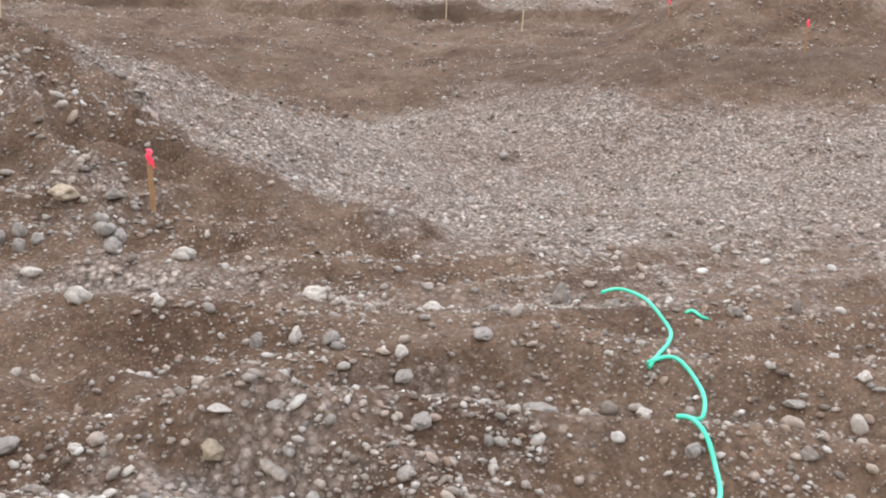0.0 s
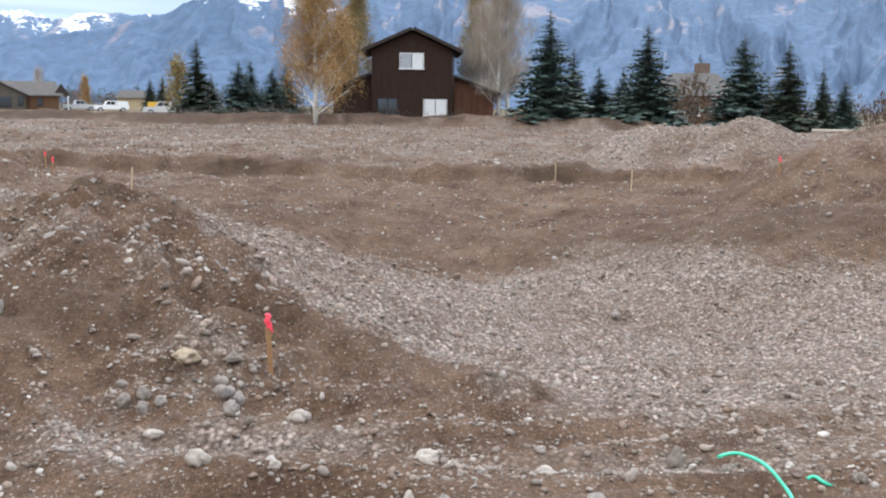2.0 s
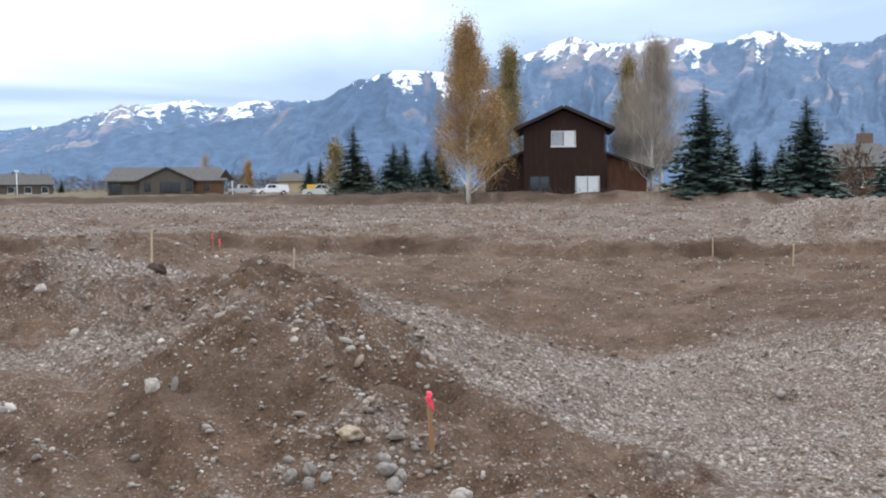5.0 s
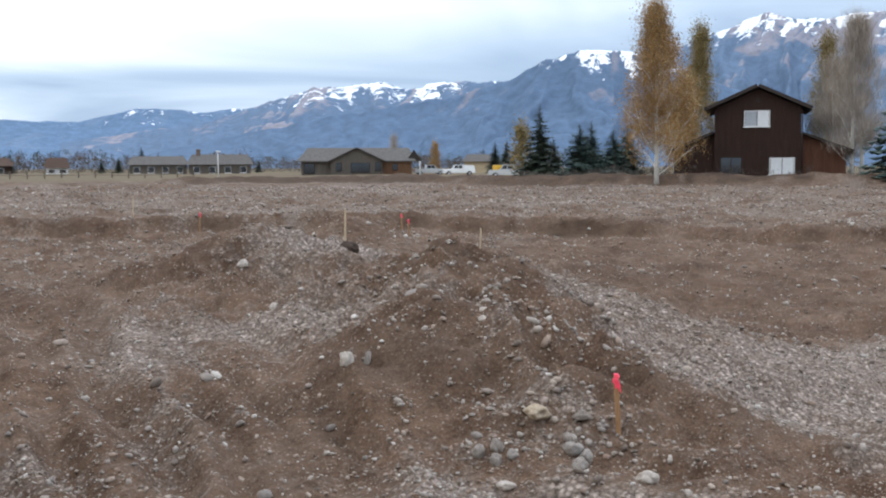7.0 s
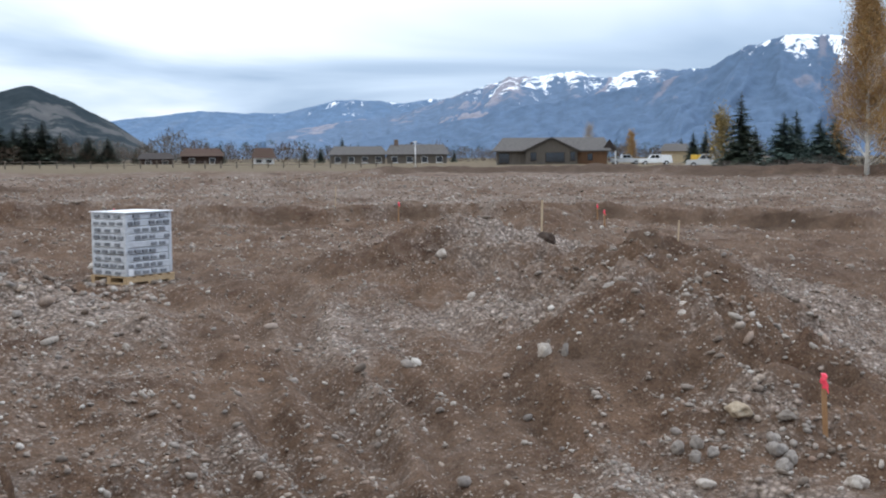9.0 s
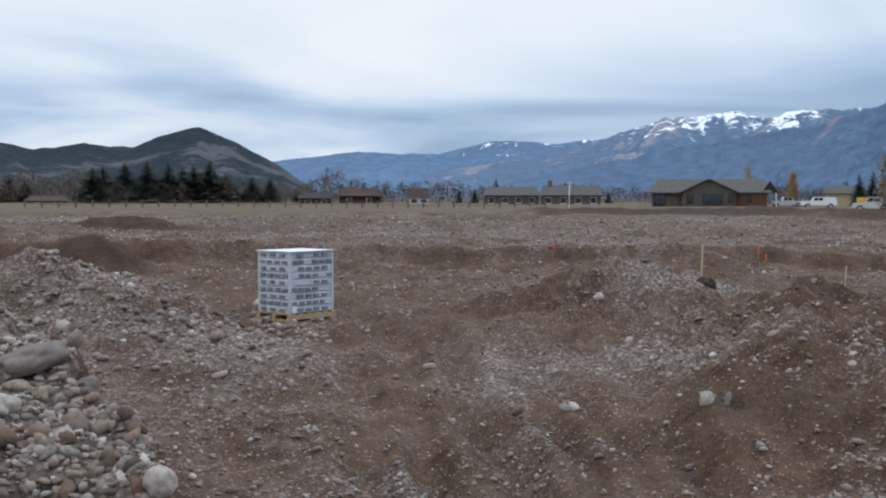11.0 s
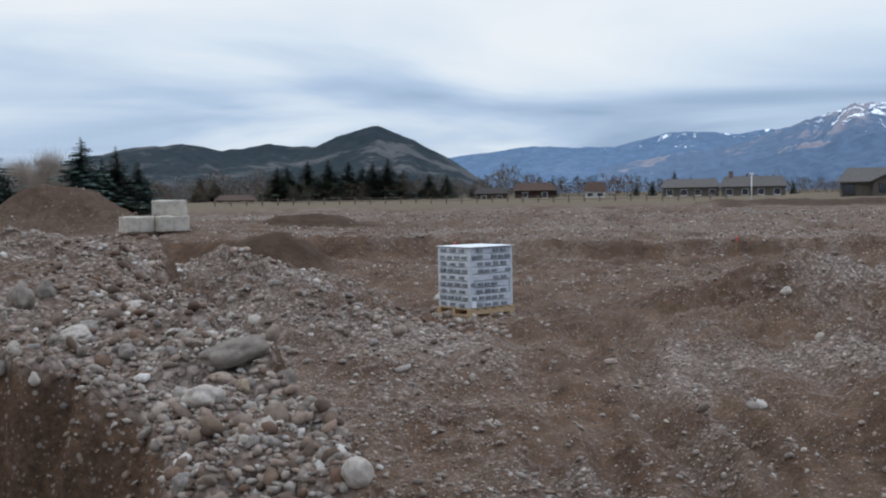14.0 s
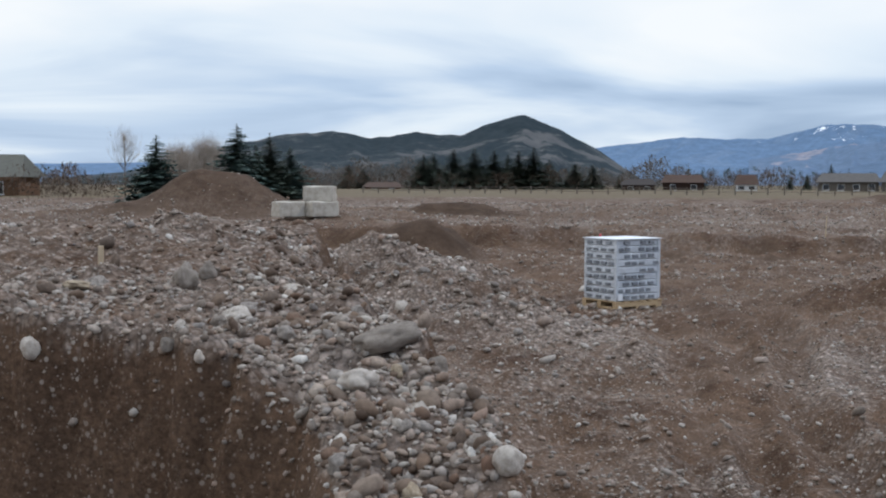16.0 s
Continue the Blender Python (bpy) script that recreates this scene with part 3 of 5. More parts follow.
def mountain(name, label, az0, az1, base, far, skyline, material, snowline=None, rough=1.0, seed=0, fine=0.14):
    """A range between two bearings under a skyline of (bearing to the right, elevation), with spurs running down from its crest."""
    az = np.arange(az0, az1, fine)
    rows = np.concatenate([np.linspace(0, 1, 90), [1.12, 1.3]])
    A, R = np.meshgrid(az, rows)
    D = base + (far - base) * R
    line = np.interp(-A, [p[0] for p in skyline], [p[1] for p in skyline])
    jag = 0.16 * rough * fbm(A * 1.6, A * 0.0, 4, seed + 40, 0.6) * np.clip(line - 1, 0, 1)
    top = np.tan(np.radians(np.maximum(line + 0.06 + jag, 0))) * far
    q = np.clip(R, 0, 1)
    # spurs fan out and swing sideways as they fall
    u = A * 0.34 + 1.1 * (1 - q) * np.sin(A * 0.23 + seed) + 0.9 * fbm(A * 0.35, q * 2.6, 3, seed + 2)
    rid = 1 - 2 * np.abs(fbm(u, q * 0.7, 2, seed, 0.5))
    spur = 1 - 2 * np.abs(fbm(u * 2.7 + 0.8 * q, q * 1.6 + 5, 3, seed + 9, 0.5))
    gully = fbm(u * 8.0 + 1.5 * q, q * 3.0, 3, seed + 5, 0.55)
    belly = np.sin(q * math.pi) ** 0.8
    prof = np.where(R <= 1, R ** 1.25, np.maximum(0, 1 - (R - 1) * 4))
    Z = prof * top * (0.82 + 0.18 * q ** 3) + top * rough * belly * (0.24 * (rid - 0.75) + 0.10 * (spur - 0.75) + 0.012 * gully + 0.05 * fbm(A * 0.9, q * 5.0, 4, seed + 3, 0.6))
    Z = Z - 4 * (R < 0.01)
    me, X, Y, ZZ = rings_from(name, A, D, Z)
    el = np.degrees(np.arctan2(ZZ, np.hypot(X, Y)))
    bz = np.degrees(np.arctan2(-X, Y))
    if snowline:
        low = np.interp(-bz, [p[0] for p in snowline], [p[1] for p in snowline])
        streak = (gully * 1.5 + 1.0 * (0.75 - spur)).ravel()
        paint(me, "snow", np.clip(0.28 + (el - low) * 0.50 + 0.40 * streak, -0.6, 1.0))
        paint(me, "bare", np.clip(0.44 + (el - low + 0.9) * 0.10 + 0.5 * (spur.ravel() - 0.75), 0, 1.2))
    me.materials.append(material)
    return tagged(new(name, me), label, "mountain", kind="structure")


def rings_from(name, A, D, Z):
    X, Y = -D * np.sin(np.radians(A)), D * np.cos(np.radians(A))
    r, c = X.shape
    idx = np.arange(r * c).reshape(r, c)
    q = np.stack([idx[1:, :-1], idx[1:, 1:], idx[:-1, 1:], idx[:-1, :-1]], -1).reshape(-1, 4)
    me = bpy.data.meshes.new(name)
    n = len(q)
    me.vertices.add(r * c)
    me.vertices.foreach_set("co", np.stack([X, Y, Z], -1).ravel().astype(np.float32))
    me.loops.add(n * 4)
    me.loops.foreach_set("vertex_index", q.ravel().astype(np.int32))
    me.polygons.add(n)
    me.polygons.foreach_set("loop_start", np.arange(0, n * 4, 4, dtype=np.int32))
    me.update(calc_edges=True)
    me.shade_smooth()
    return me, X.ravel(), Y.ravel(), Z.ravel()


M_HILL = hill_material()
# distance haze is put into these base colours as blue, most in M_FAR
M_MOUNTAIN = mountain_material("hazed_forest_rock_and_snow", (0.115, 0.165, 0.245), (0.255, 0.248, 0.29))
M_FRONT = mountain_material("hazed_forest_and_scree", (0.100, 0.148, 0.225), (0.20, 0.205, 0.255))
M_FAR = mountain_material("hazed_far_woods", (0.125, 0.190, 0.290), (0.145, 0.208, 0.305))
mountain("mountain_range", "haze-blue forested mountain range with snow on its rocky peaks", -75, 9, 2900, 4300,
         [(-9, 1.2), (-2, 2.2), (0, 2.9), (1.5, 3.28), (3.4, 3.95), (4.6, 4.05), (6.2, 4.2), (7.4, 4.1), (8.7, 3.9), (9.9, 4.3), (11.3, 4.25), (13.3, 4.3), (16, 4.6), (19, 5.4), (22, 6.0), (23.9, 6.6), (26.0, 7.3), (27.4, 6.95), (29.4, 7.0), (31.2, 7.25), (33.1, 6.8), (34.8, 7.3), (35.9, 7.33), (36.7, 6.86), (38.7, 6.56), (40.3, 6.67), (41.9, 7.5), (43.5, 7.9), (44.5, 7.7), (46.1, 7.2), (47.2, 6.8), (48.5, 7.15), (55, 7.3), (66, 6.4), (75, 6.0)],
         M_MOUNTAIN, [(-3, 3.6), (1, 3.6), (4, 3.6), (9, 3.7), (11, 4.0), (13, 4.3), (18, 5.5), (21, 5.8), (25, 6.3), (30, 6.4), (35, 6.6), (38, 6.7), (42, 6.9), (46, 7.0), (70, 7.1)], seed=5, fine=0.08)
mountain("front_mountain", "dark haze-blue wooded mountain with snow streaks below its peak", -37, 6, 2100, 2800,
         [(-6, 0.3), (-4, 0.9), (0, 1.7), (4, 2.5), (8, 3.15), (11, 3.65), (13.3, 4.36), (14.3, 4.95), (15.35, 5.41), (16.3, 5.66), (17.1, 5.87), (18.0, 5.74), (19.4, 5.62), (21, 5.0), (24, 3.9), (28, 2.6), (33, 1.3), (37, 0.3)],
         M_FRONT, [(-6, 5.0), (12, 5.4), (16.4, 5.75), (17.4, 5.35), (20, 4.75), (23, 4.7), (37, 5.2)], rough=0.9, seed=14, fine=0.08)
mountain("far_ridge", "distant haze-blue ridge with a dusting of snow", -6, 60, 4000, 4700,
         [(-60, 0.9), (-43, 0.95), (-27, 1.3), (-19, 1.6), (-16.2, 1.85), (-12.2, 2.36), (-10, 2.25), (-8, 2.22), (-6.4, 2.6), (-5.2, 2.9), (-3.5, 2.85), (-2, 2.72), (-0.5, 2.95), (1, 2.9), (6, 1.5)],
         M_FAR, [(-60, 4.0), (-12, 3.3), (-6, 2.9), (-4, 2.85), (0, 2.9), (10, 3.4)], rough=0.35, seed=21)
mountain("wooded_hill", "dark wooded hill with bare tan patches", 13, 44, 1500, 2300,
         [(-44, 0.2), (-40, 0.6), (-37.2, 1.2), (-34.5, 2.0), (-32.6, 2.49), (-31, 2.6), (-29.7, 2.71), (-27.8, 2.32), (-26.6, 2.5), (-25.5, 2.68), (-24.4, 2.5), (-23.2, 2.5), (-22.2, 2.95), (-21.2, 3.28), (-20.5, 3.52), (-20.0, 3.52), (-19.3, 3.25), (-18.3, 2.82), (-17.5, 2.4), (-16.3, 1.75), (-15, 0.85), (-14.0, 0.2)],
         M_HILL, rough=0.55, seed=33)


# ---- stones ----
def ico(sub):
    bm = bmesh.new()
    bmesh.ops.create_icosphere(bm, subdivisions=sub, radius=1.0)
    v = np.array([p.co[:] for p in bm.verts])
    f = np.array([[q.index for q in t.verts] for t in bm.faces])
    bm.free()
    return v, f


def joined(name, V, F, material):
    """One mesh from stacked vertices (n, k, 3) and the faces of a single piece."""
    n, k = V.shape[:2]
    faces = (F[None] + (np.arange(n) * k)[:, None, None]).reshape(-1, F.shape[1])
    c = F.shape[1]
    me = bpy.data.meshes.new(name)
    me.vertices.add(n * k)
    me.vertices.foreach_set("co", V.reshape(-1).astype(np.float32))
    me.loops.add(faces.size)
    me.loops.foreach_set("vertex_index", faces.ravel().astype(np.int32))
    me.polygons.add(len(faces))
    me.polygons.foreach_set("loop_start", np.arange(0, faces.size, c, dtype=np.int32))
    me.update(calc_edges=True)
    me.shade_smooth()
    me.materials.append(material)
    return me


def turns(n, rng, lean=0.5):
    """Random rotation matrices, mostly about z."""
    a, b, c = rng.uniform(0, 2 * math.pi, n), rng.normal(0, lean, n), rng.normal(0, lean, n)
    R = np.zeros((n, 3, 3))
    ca, sa_, cb, sb, cc, sc = np.cos(a), np.sin(a), np.cos(b), np.sin(b), np.cos(c), np.sin(c)
    R[:, 0, 0], R[:, 0, 1], R[:, 0, 2] = ca * cb, ca * sb * sc - sa_ * cc, ca * sb * cc + sa_ * sc
    R[:, 1, 0], R[:, 1, 1], R[:, 1, 2] = sa_ * cb, sa_ * sb * sc + ca * cc, sa_ * sb * cc - ca * sc
    R[:, 2, 0], R[:, 2, 1], R[:, 2, 2] = -sb, cb * sc, cb * cc
    return R


def scatter(name, label, az, d, r, sub, rng, sink=0.25, lean=0.4, material=None):
    base, F = ico(sub) if sub else OCTA
    n = len(r)
    x, y = -d * np.sin(np.radians(az)), d * np.cos(np.radians(az))
    z = height(x, y)
    s = np.stack([r * rng.uniform(0.9, 1.5, n), r * rng.uniform(0.75, 1.05, n), r * rng.uniform(0.42, 0.8, n)], -1)
    V = base[None] * (1 + rng.normal(0, 0.09, (n, len(base), 1))) * s[:, None]
    V = np.einsum("nij,nkj->nki", turns(n, rng, lean), V)
    V += np.stack([x, y, z + s[:, 2] * (1 - 2 * sink)], -1)[:, None]
    return tagged(new(name, joined(name, V, F, material or M_STONES)), label, "gravel", kind="stuff")


def strewn(n0, near, far, low, high, power, seed, rng, seed2=81):
    """Bearings and distances of stones, thicker where the ground is stony."""
    az, d = rng.uniform(-60, 50, n0), np.exp(rng.uniform(math.log(near), math.log(far), n0))
    gx, gy = -d * np.sin(np.radians(az)), d * np.cos(np.radians(az))
    clump = np.clip(0.6 + 1.8 * fbm(gx * 1.4, gy * 1.4, 3, seed2), 0.15, 1.6)
    keep = rng.uniform(0, 1, n0) < (low + high * gravel(gx, gy) ** power) * clump * (1 - 0.9 * topsoil_and_shade(gx, gy))
    return az[keep], d[keep]


OCTA = (np.array([(1, 0, 0), (-1, 0, 0), (0, 1, 0), (0, -1, 0), (0, 0, 1), (0, 0, -1)], float), np.array([(0, 2, 4), (2, 1, 4), (1, 3, 4), (3, 0, 4), (2, 0, 5), (1, 2, 5), (3, 1, 5), (0, 3, 5)]))
rng = np.random.default_rng(7)
az, d = strewn(135000, 3.3, 15, 0.20, 0.72, 1.3, 0, rng)
r = np.maximum(0.013 * np.exp(rng.normal(0, 0.5, len(d))), d * 0.0007 * np.exp(rng.normal(0.1, 0.35, len(d))))
scatter("loose_gravel", "grey and tan river gravel strewn over the soil", az, d, np.minimum(r, 0.05), 1, rng)
az, d = strewn(200000, 15, 75, 0.20, 0.75, 1.2, 0, rng)
r = d * 0.0009 * np.exp(rng.normal(0.1, 0.40, len(d)))
scatter("far_gravel", "grey gravel spread over the farther ground", az, d, np.minimum(r, 0.09), 0, rng)

n0 = 26000
az, d = rng.uniform(-60, 50, n0), np.exp(rng.uniform(math.log(3.6), math.log(40), n0))
gx, gy = -d * np.sin(np.radians(az)), d * np.cos(np.radians(az))
clump = np.clip(0.4 + 2.2 * fbm(gx * 0.9, gy * 0.9, 3, 91), 0.0, 1.4)
keep = (rng.uniform(0, 1, n0) < (0.03 + 0.30 * gravel(gx, gy)) * clump * (1 - 0.6 * topsoil_and_shade(gx, gy))) & (near_mound(gx, gy)[0] < 0.4)
az, d = az[keep], d[keep]
scatter("cobbles", "rounded river cobbles lying on the soil", az, d, np.clip(0.024 * np.exp(rng.normal(0, 0.42, len(d))) + d * 0.0007, 0.015, 0.11), 2, rng, 0.22)

# the heap of cobbles on the cut bank
n0 = 34000
az, d = rng.uniform(17, 52, n0), np.exp(rng.uniform(math.log(3.5), math.log(12.5), n0))
gx, gy = -d * np.sin(np.radians(az)), d * np.cos(np.radians(az))
m, _, tongue = near_mound(gx, gy)
keep = (m > 0.992) & (rng.uniform(0, 1, n0) < (0.052 + 0.21 * tongue) * np.clip(0.8 + 1.8 * fbm(gx * 1.3, gy * 1.3, 2, 93), 0.2, 1.5))
az, d = az[keep], d[keep]
scatter("bank_cobbles", "heaped grey, tan and reddish cobbles on the cut bank", az, d, np.clip(0.0155 * np.exp(rng.normal(0, 0.58, len(d))), 0.007, 0.062), 2, rng, 0.14, 0.6, M_BANK_STONES)

# coarse rubble on the heap beyond the bank and along the lane's edge
n0 = 9000
az, d = rng.uniform(14, 33, n0), rng.uniform(13.5, 24, n0)
keep = rng.uniform(0, 1, n0) < 0.22 * np.clip(hump(-d * np.sin(np.radians(az)), d * np.cos(np.radians(az)), 23, 18.5, 1.2, 4.2, 2.6), 0, 1)
az, d = az[keep], d[keep]
scatter("rubble", "coarse mixed rubble strewn over a low heap", az, d, np.clip(0.04 * np.exp(rng.normal(0, 0.45, len(d))), 0.02, 0.13), 1, rng, 0.2)
n0 = 9000
az, d = rng.uniform(-21, -4, n0), rng.uniform(10.5, 19, n0)
gx, gy = -d * np.sin(np.radians(az)), d * np.cos(np.radians(az))
keep = rng.uniform(0, 1, n0) < 0.34 * np.clip(ridge(gx, gy, (-17, 12.2), (-9, 17.5), 1, 1, 2.0), 0, 1) * np.clip(0.45 + 2.6 * fbm(gx * 1.4, gy * 1.4, 2, 97), 0.1, 1.4)
az, d = az[keep], d[keep]
scatter("mound_stones", "pale and brown stones rolling down a brown spoil bank", az, d, np.clip(0.022 * np.exp(rng.normal(0, 0.5, len(d))), 0.010, 0.075), 1, rng, 0.2)


def rock_mesh(name, seed, lump=0.42):
    """A rounded boulder about one metre across, made uneven."""
    rs = random.Random(seed)
    bm = bmesh.new()
    bmesh.ops.create_icosphere(bm, subdivisions=4, radius=0.5)
    off = Vector((rs.uniform(0, 50), rs.uniform(0, 50), rs.uniform(0, 50)))
    for v in bm.verts:
        p = v.co.copy()
        v.co *= 1 + lump * noise.noise(p * 2.2 + off) + 0.16 * noise.noise(p * 4.3 + off) + 0.03 * noise.noise(p * 14 + off)
        if v.co.z < -0.3:
            v.co.z = -0.3 - (v.co.z + 0.3) * -0.3
    me = bpy.data.meshes.new(name)
    bm.to_mesh(me)
    bm.free()
    me.shade_smooth()
    return me


def rock_colour(name, a, b, c):
    m = Mat(name, 0.85, spec=0.25)
    t = m.noise(5, 7, 0.7, m.obj())
    col = m.ramp(t, [(0.3, a), (0.5, b), (0.72, c)])
    speck = m.ramp(m.noise(70, 4, 0.7, m.obj()), [(0.35, 0.64), (0.65, 0.98)])
    m.bump(m.noise(22, 6, 0.7, m.obj()), 0.5, 0.02)
    return m.done(m.mix(1.0, col, speck, "MULTIPLY"))


ROCKS = {
    "pale": ("pale whitish-grey river boulder", rock_colour("pale_rock", (0.40, 0.335, 0.28), (0.56, 0.485, 0.42), (0.68, 0.61, 0.54))),
    "grey": ("smooth grey river boulder", rock_colour("grey_rock", (0.22, 0.187, 0.162), (0.325, 0.28, 0.245), (0.43, 0.375, 0.335))),
    "tan": ("yellowish-tan boulder with a rough face", rock_colour("tan_rock", (0.30, 0.22, 0.145), (0.43, 0.335, 0.235), (0.54, 0.45, 0.345))),
    "brown": ("brownish-grey rounded boulder", rock_colour("brown_rock", (0.17, 0.135, 0.11), (0.26, 0.215, 0.18), (0.36, 0.31, 0.265))),
}
rock_data = {(k, i): rock_mesh("boulder", 10 * i + len(k)) for k in ROCKS for i in range(3)}
for (k, i), me in rock_data.items():
    me.materials.append(ROCKS[k][1])


def boulder(kind, az, d, wide, high, lean=0.0, shape=0, deep=None, spin=0.0, where="half sunk in the soil", lift=0.0):
    ob = new("boulder", rock_data[kind, shape % 3])
    p = on(az, d)
    ob.matrix_world = Matrix.Translation((p.x, p.y, p.z + high * 0.16 + lift)) @ pose(0, 0, 0, 0, lean, az + spin) @ Matrix.Diagonal((wide, deep or wide * 0.8, high, 1))
    return tagged(ob, ROCKS[kind][0] + " " + where, "boulder", "boulders on the site")


for i, (k, a, dd, w, h) in enumerate([
        ("pale", -20.64, 9.98, 0.18, 0.15), ("grey", -16.78, 10.52, 0.16, 0.15), ("grey", -17.47, 10.54, 0.17, 0.16), ("grey", -17.19, 10.23, 0.17, 0.16), ("grey", -12.00, 10.49, 0.13, 0.15), ("grey", -12.91, 10.38, 0.11, 0.14),
        ("grey", -13.75, 10.45, 0.12, 0.12), ("tan", -15.02, 11.11, 0.30, 0.15), ("brown", -17.50, 11.13, 0.16, 0.10), ("pale", -15.76, 8.30, 0.17, 0.16), ("pale", -13.44, 9.97, 0.15, 0.10), ("grey", -24.42, 7.52, 0.10, 0.14),
        ("pale", -26.43, 7.53, 0.10, 0.15), ("grey", -28.19, 7.34, 0.12, 0.13), ("pale", -27.29, 8.85, 0.20, 0.15), ("pale", -33.26, 8.57, 0.13, 0.09), ("brown", -39.81, 9.22, 0.17, 0.18), ("brown", -42.36, 9.16, 0.15, 0.10)]):
    boulder(k, a, dd, w, h, 9 * math.sin(i * 2.3), i + 0, spin=37 * i)
for i, (k, a, dd, w, h) in enumerate([
        ("brown", -48.35, 9.12, 0.12, 0.10), ("grey", -39.18, 6.85, 0.20, 0.12), ("grey", -33.13, 5.98, 0.13, 0.08), ("tan", -22.56, 5.90, 0.15, 0.11), ("grey", -12.57, 6.11, 0.12, 0.08), ("pale", -44.46, 6.92, 0.10, 0.07),
        ("pale", -31.85, 7.19, 0.09, 0.10), ("grey", -35.99, 7.39, 0.15, 0.08), ("pale", -19.65, 7.99, 0.10, 0.09)]):
    boulder(k, a, dd, w, h, 9 * math.sin(i * 2.3), i + 18, spin=37 * i)
for i, (k, a, dd, w, h) in enumerate([
        ("pale", -54.68, 7.18, 0.09, 0.15), ("grey", -51.60, 7.24, 0.15, 0.05), ("pale", -54.65, 7.51, 0.10, 0.07), ("grey", -12.68, 6.12, 0.13, 0.07), ("pale", -15.84, 5.96, 0.07, 0.05), ("pale", -22.88, 6.01, 0.13, 0.04),
        ("grey", -32.05, 7.05, 0.12, 0.07), ("brown", -48.37, 9.14, 0.13, 0.10), ("brown", -51.28, 9.48, 0.08, 0.18), ("brown", -42.33, 9.17, 0.14, 0.10), ("grey", -46.97, 6.09, 0.10, 0.09), ("grey", -25.73, 5.95, 0.12, 0.05),
        ("brown", -52.49, 6.28, 0.10, 0.07)]):
    boulder(k, a, dd, w, h, 9 * math.sin(i * 2.3), i + 1, spin=41 * i)
for i, (k, a, dd, w, h) in enumerate([
        ("pale", -5.18, 12.32, 0.16, 0.20), ("pale", 0.06, 19.74, 0.21, 0.19), ("grey", -8.63, 14.99, 0.27, 0.13), ("pale", -12.18, 14.15, 0.18, 0.12), ("pale", -12.17, 13.69, 0.10, 0.09), ("pale", -1.46, 17.49, 0.13, 0.17),
        ("grey", -11.92, 10.49, 0.11, 0.14), ("grey", -12.94, 10.55, 0.13, 0.17), ("brown", -17.26, 11.02, 0.17, 0.10), ("grey", -6.25, 12.82, 0.09, 0.21)]):
    boulder(k, a, dd, w, h, 9 * math.sin(i * 2.3), i + 2, spin=45 * i)
for i, (k, a, dd, w, h) in enumerate([
        ("pale", 30.95, 5.05, 0.17, 0.12), ("pale", 23.61, 4.11, 0.12, 0.13), ("brown", 38.78, 7.78, 0.19, 0.25), ("pale", 36.50, 6.65, 0.16, 0.11), ("pale", 33.60, 7.55, 0.12, 0.07), ("grey", 34.18, 6.00, 0.13, 0.10),
        ("brown", 24.87, 4.29, 0.12, 0.07), ("brown", 37.58, 8.34, 0.13, 0.14), ("grey", 32.44, 4.35, 0.09, 0.10), ("tan", 28.72, 4.00, 0.09, 0.08), ("grey", 28.82, 4.48, 0.07, 0.07), ("grey", 35.87, 6.86, 0.12, 0.08),
        ("brown", 37.55, 6.27, 0.10, 0.07), ("brown", 24.29, 4.60, 0.05, 0.06), ("tan", 28.87, 5.23, 0.06, 0.09), ("grey", 24.66, 4.75, 0.06, 0.05), ("brown", 29.22, 6.80, 0.14, 0.07), ("grey", 30.39, 6.73, 0.10, 0.07)]):
    boulder(k, a, dd, w, h, 9 * math.sin(i * 2.3), i + 3, spin=49 * i, where="on the cut bank")
for i, (k, a, dd, w, h) in enumerate([
        ("pale", 46.46, 6.46, 0.10, 0.14), ("tan", 43.90, 7.82, 0.23, 0.07), ("grey", 42.91, 8.11, 0.15, 0.10), ("pale", 39.60, 5.89, 0.06, 0.07), ("brown", 40.18, 5.89, 0.08, 0.09), ("pale", 38.75, 5.66, 0.06, 0.08)]):
    boulder(k, a, dd, w, h, 9 * math.sin(i * 2.3), i + 4, spin=53 * i, where="on the cut bank")
# the long stone
boulder("brown", 29.16, 5.56, 0.35, 0.15, -12, 0, 0.19, 6, "lying long on top of the cobbles", 0.03)
boulder("brown", 26.84, 5.52, 0.18, 0.15, 20, 1, 0.13, 0, "leaning beside the long stone")


# dark clods of wet earth
clod = rock_mesh("soil_clod", 77, 0.5)
clod.materials.append(rock_colour("wet_earth", (0.035, 0.022, 0.016), (0.06, 0.038, 0.027), (0.09, 0.06, 0.044)))
for i, (a, dd, w, h) in enumerate([(-5.2, 21.6, 0.42, 0.34), (19.2, 16.8, 0.30, 0.15), (18.6, 17.2, 0.22, 0.12), (20.3, 17.8, 0.4, 0.16)]):
    c = new("soil_clod", clod)
    q = on(a, dd)
    c.matrix_world = Matrix.Translation((q.x, q.y, q.z + h * 0.15)) @ pose(0, 0, 0, 0, 0, 80 * i) @ Matrix.Diagonal((w, w * 0.8, h, 1))
    tagged(c, "dark clod of wet earth lying on the gravel", "clod", "clods of earth")


# ---- helpers for built things ----
def part(name, bm, material, parent=None, label="", m=None):
    """One mesh object from a bmesh, under a thing or a part."""
    me = bpy.data.meshes.new(name)
    bm.to_mesh(me)
    bm.free()
    me.materials.append(material)
    ob = new(name, me)
    if parent:
        ob.parent = parent
    if m:
        ob.matrix_basis = m
    if label:
        ob["label"] = label
    return ob


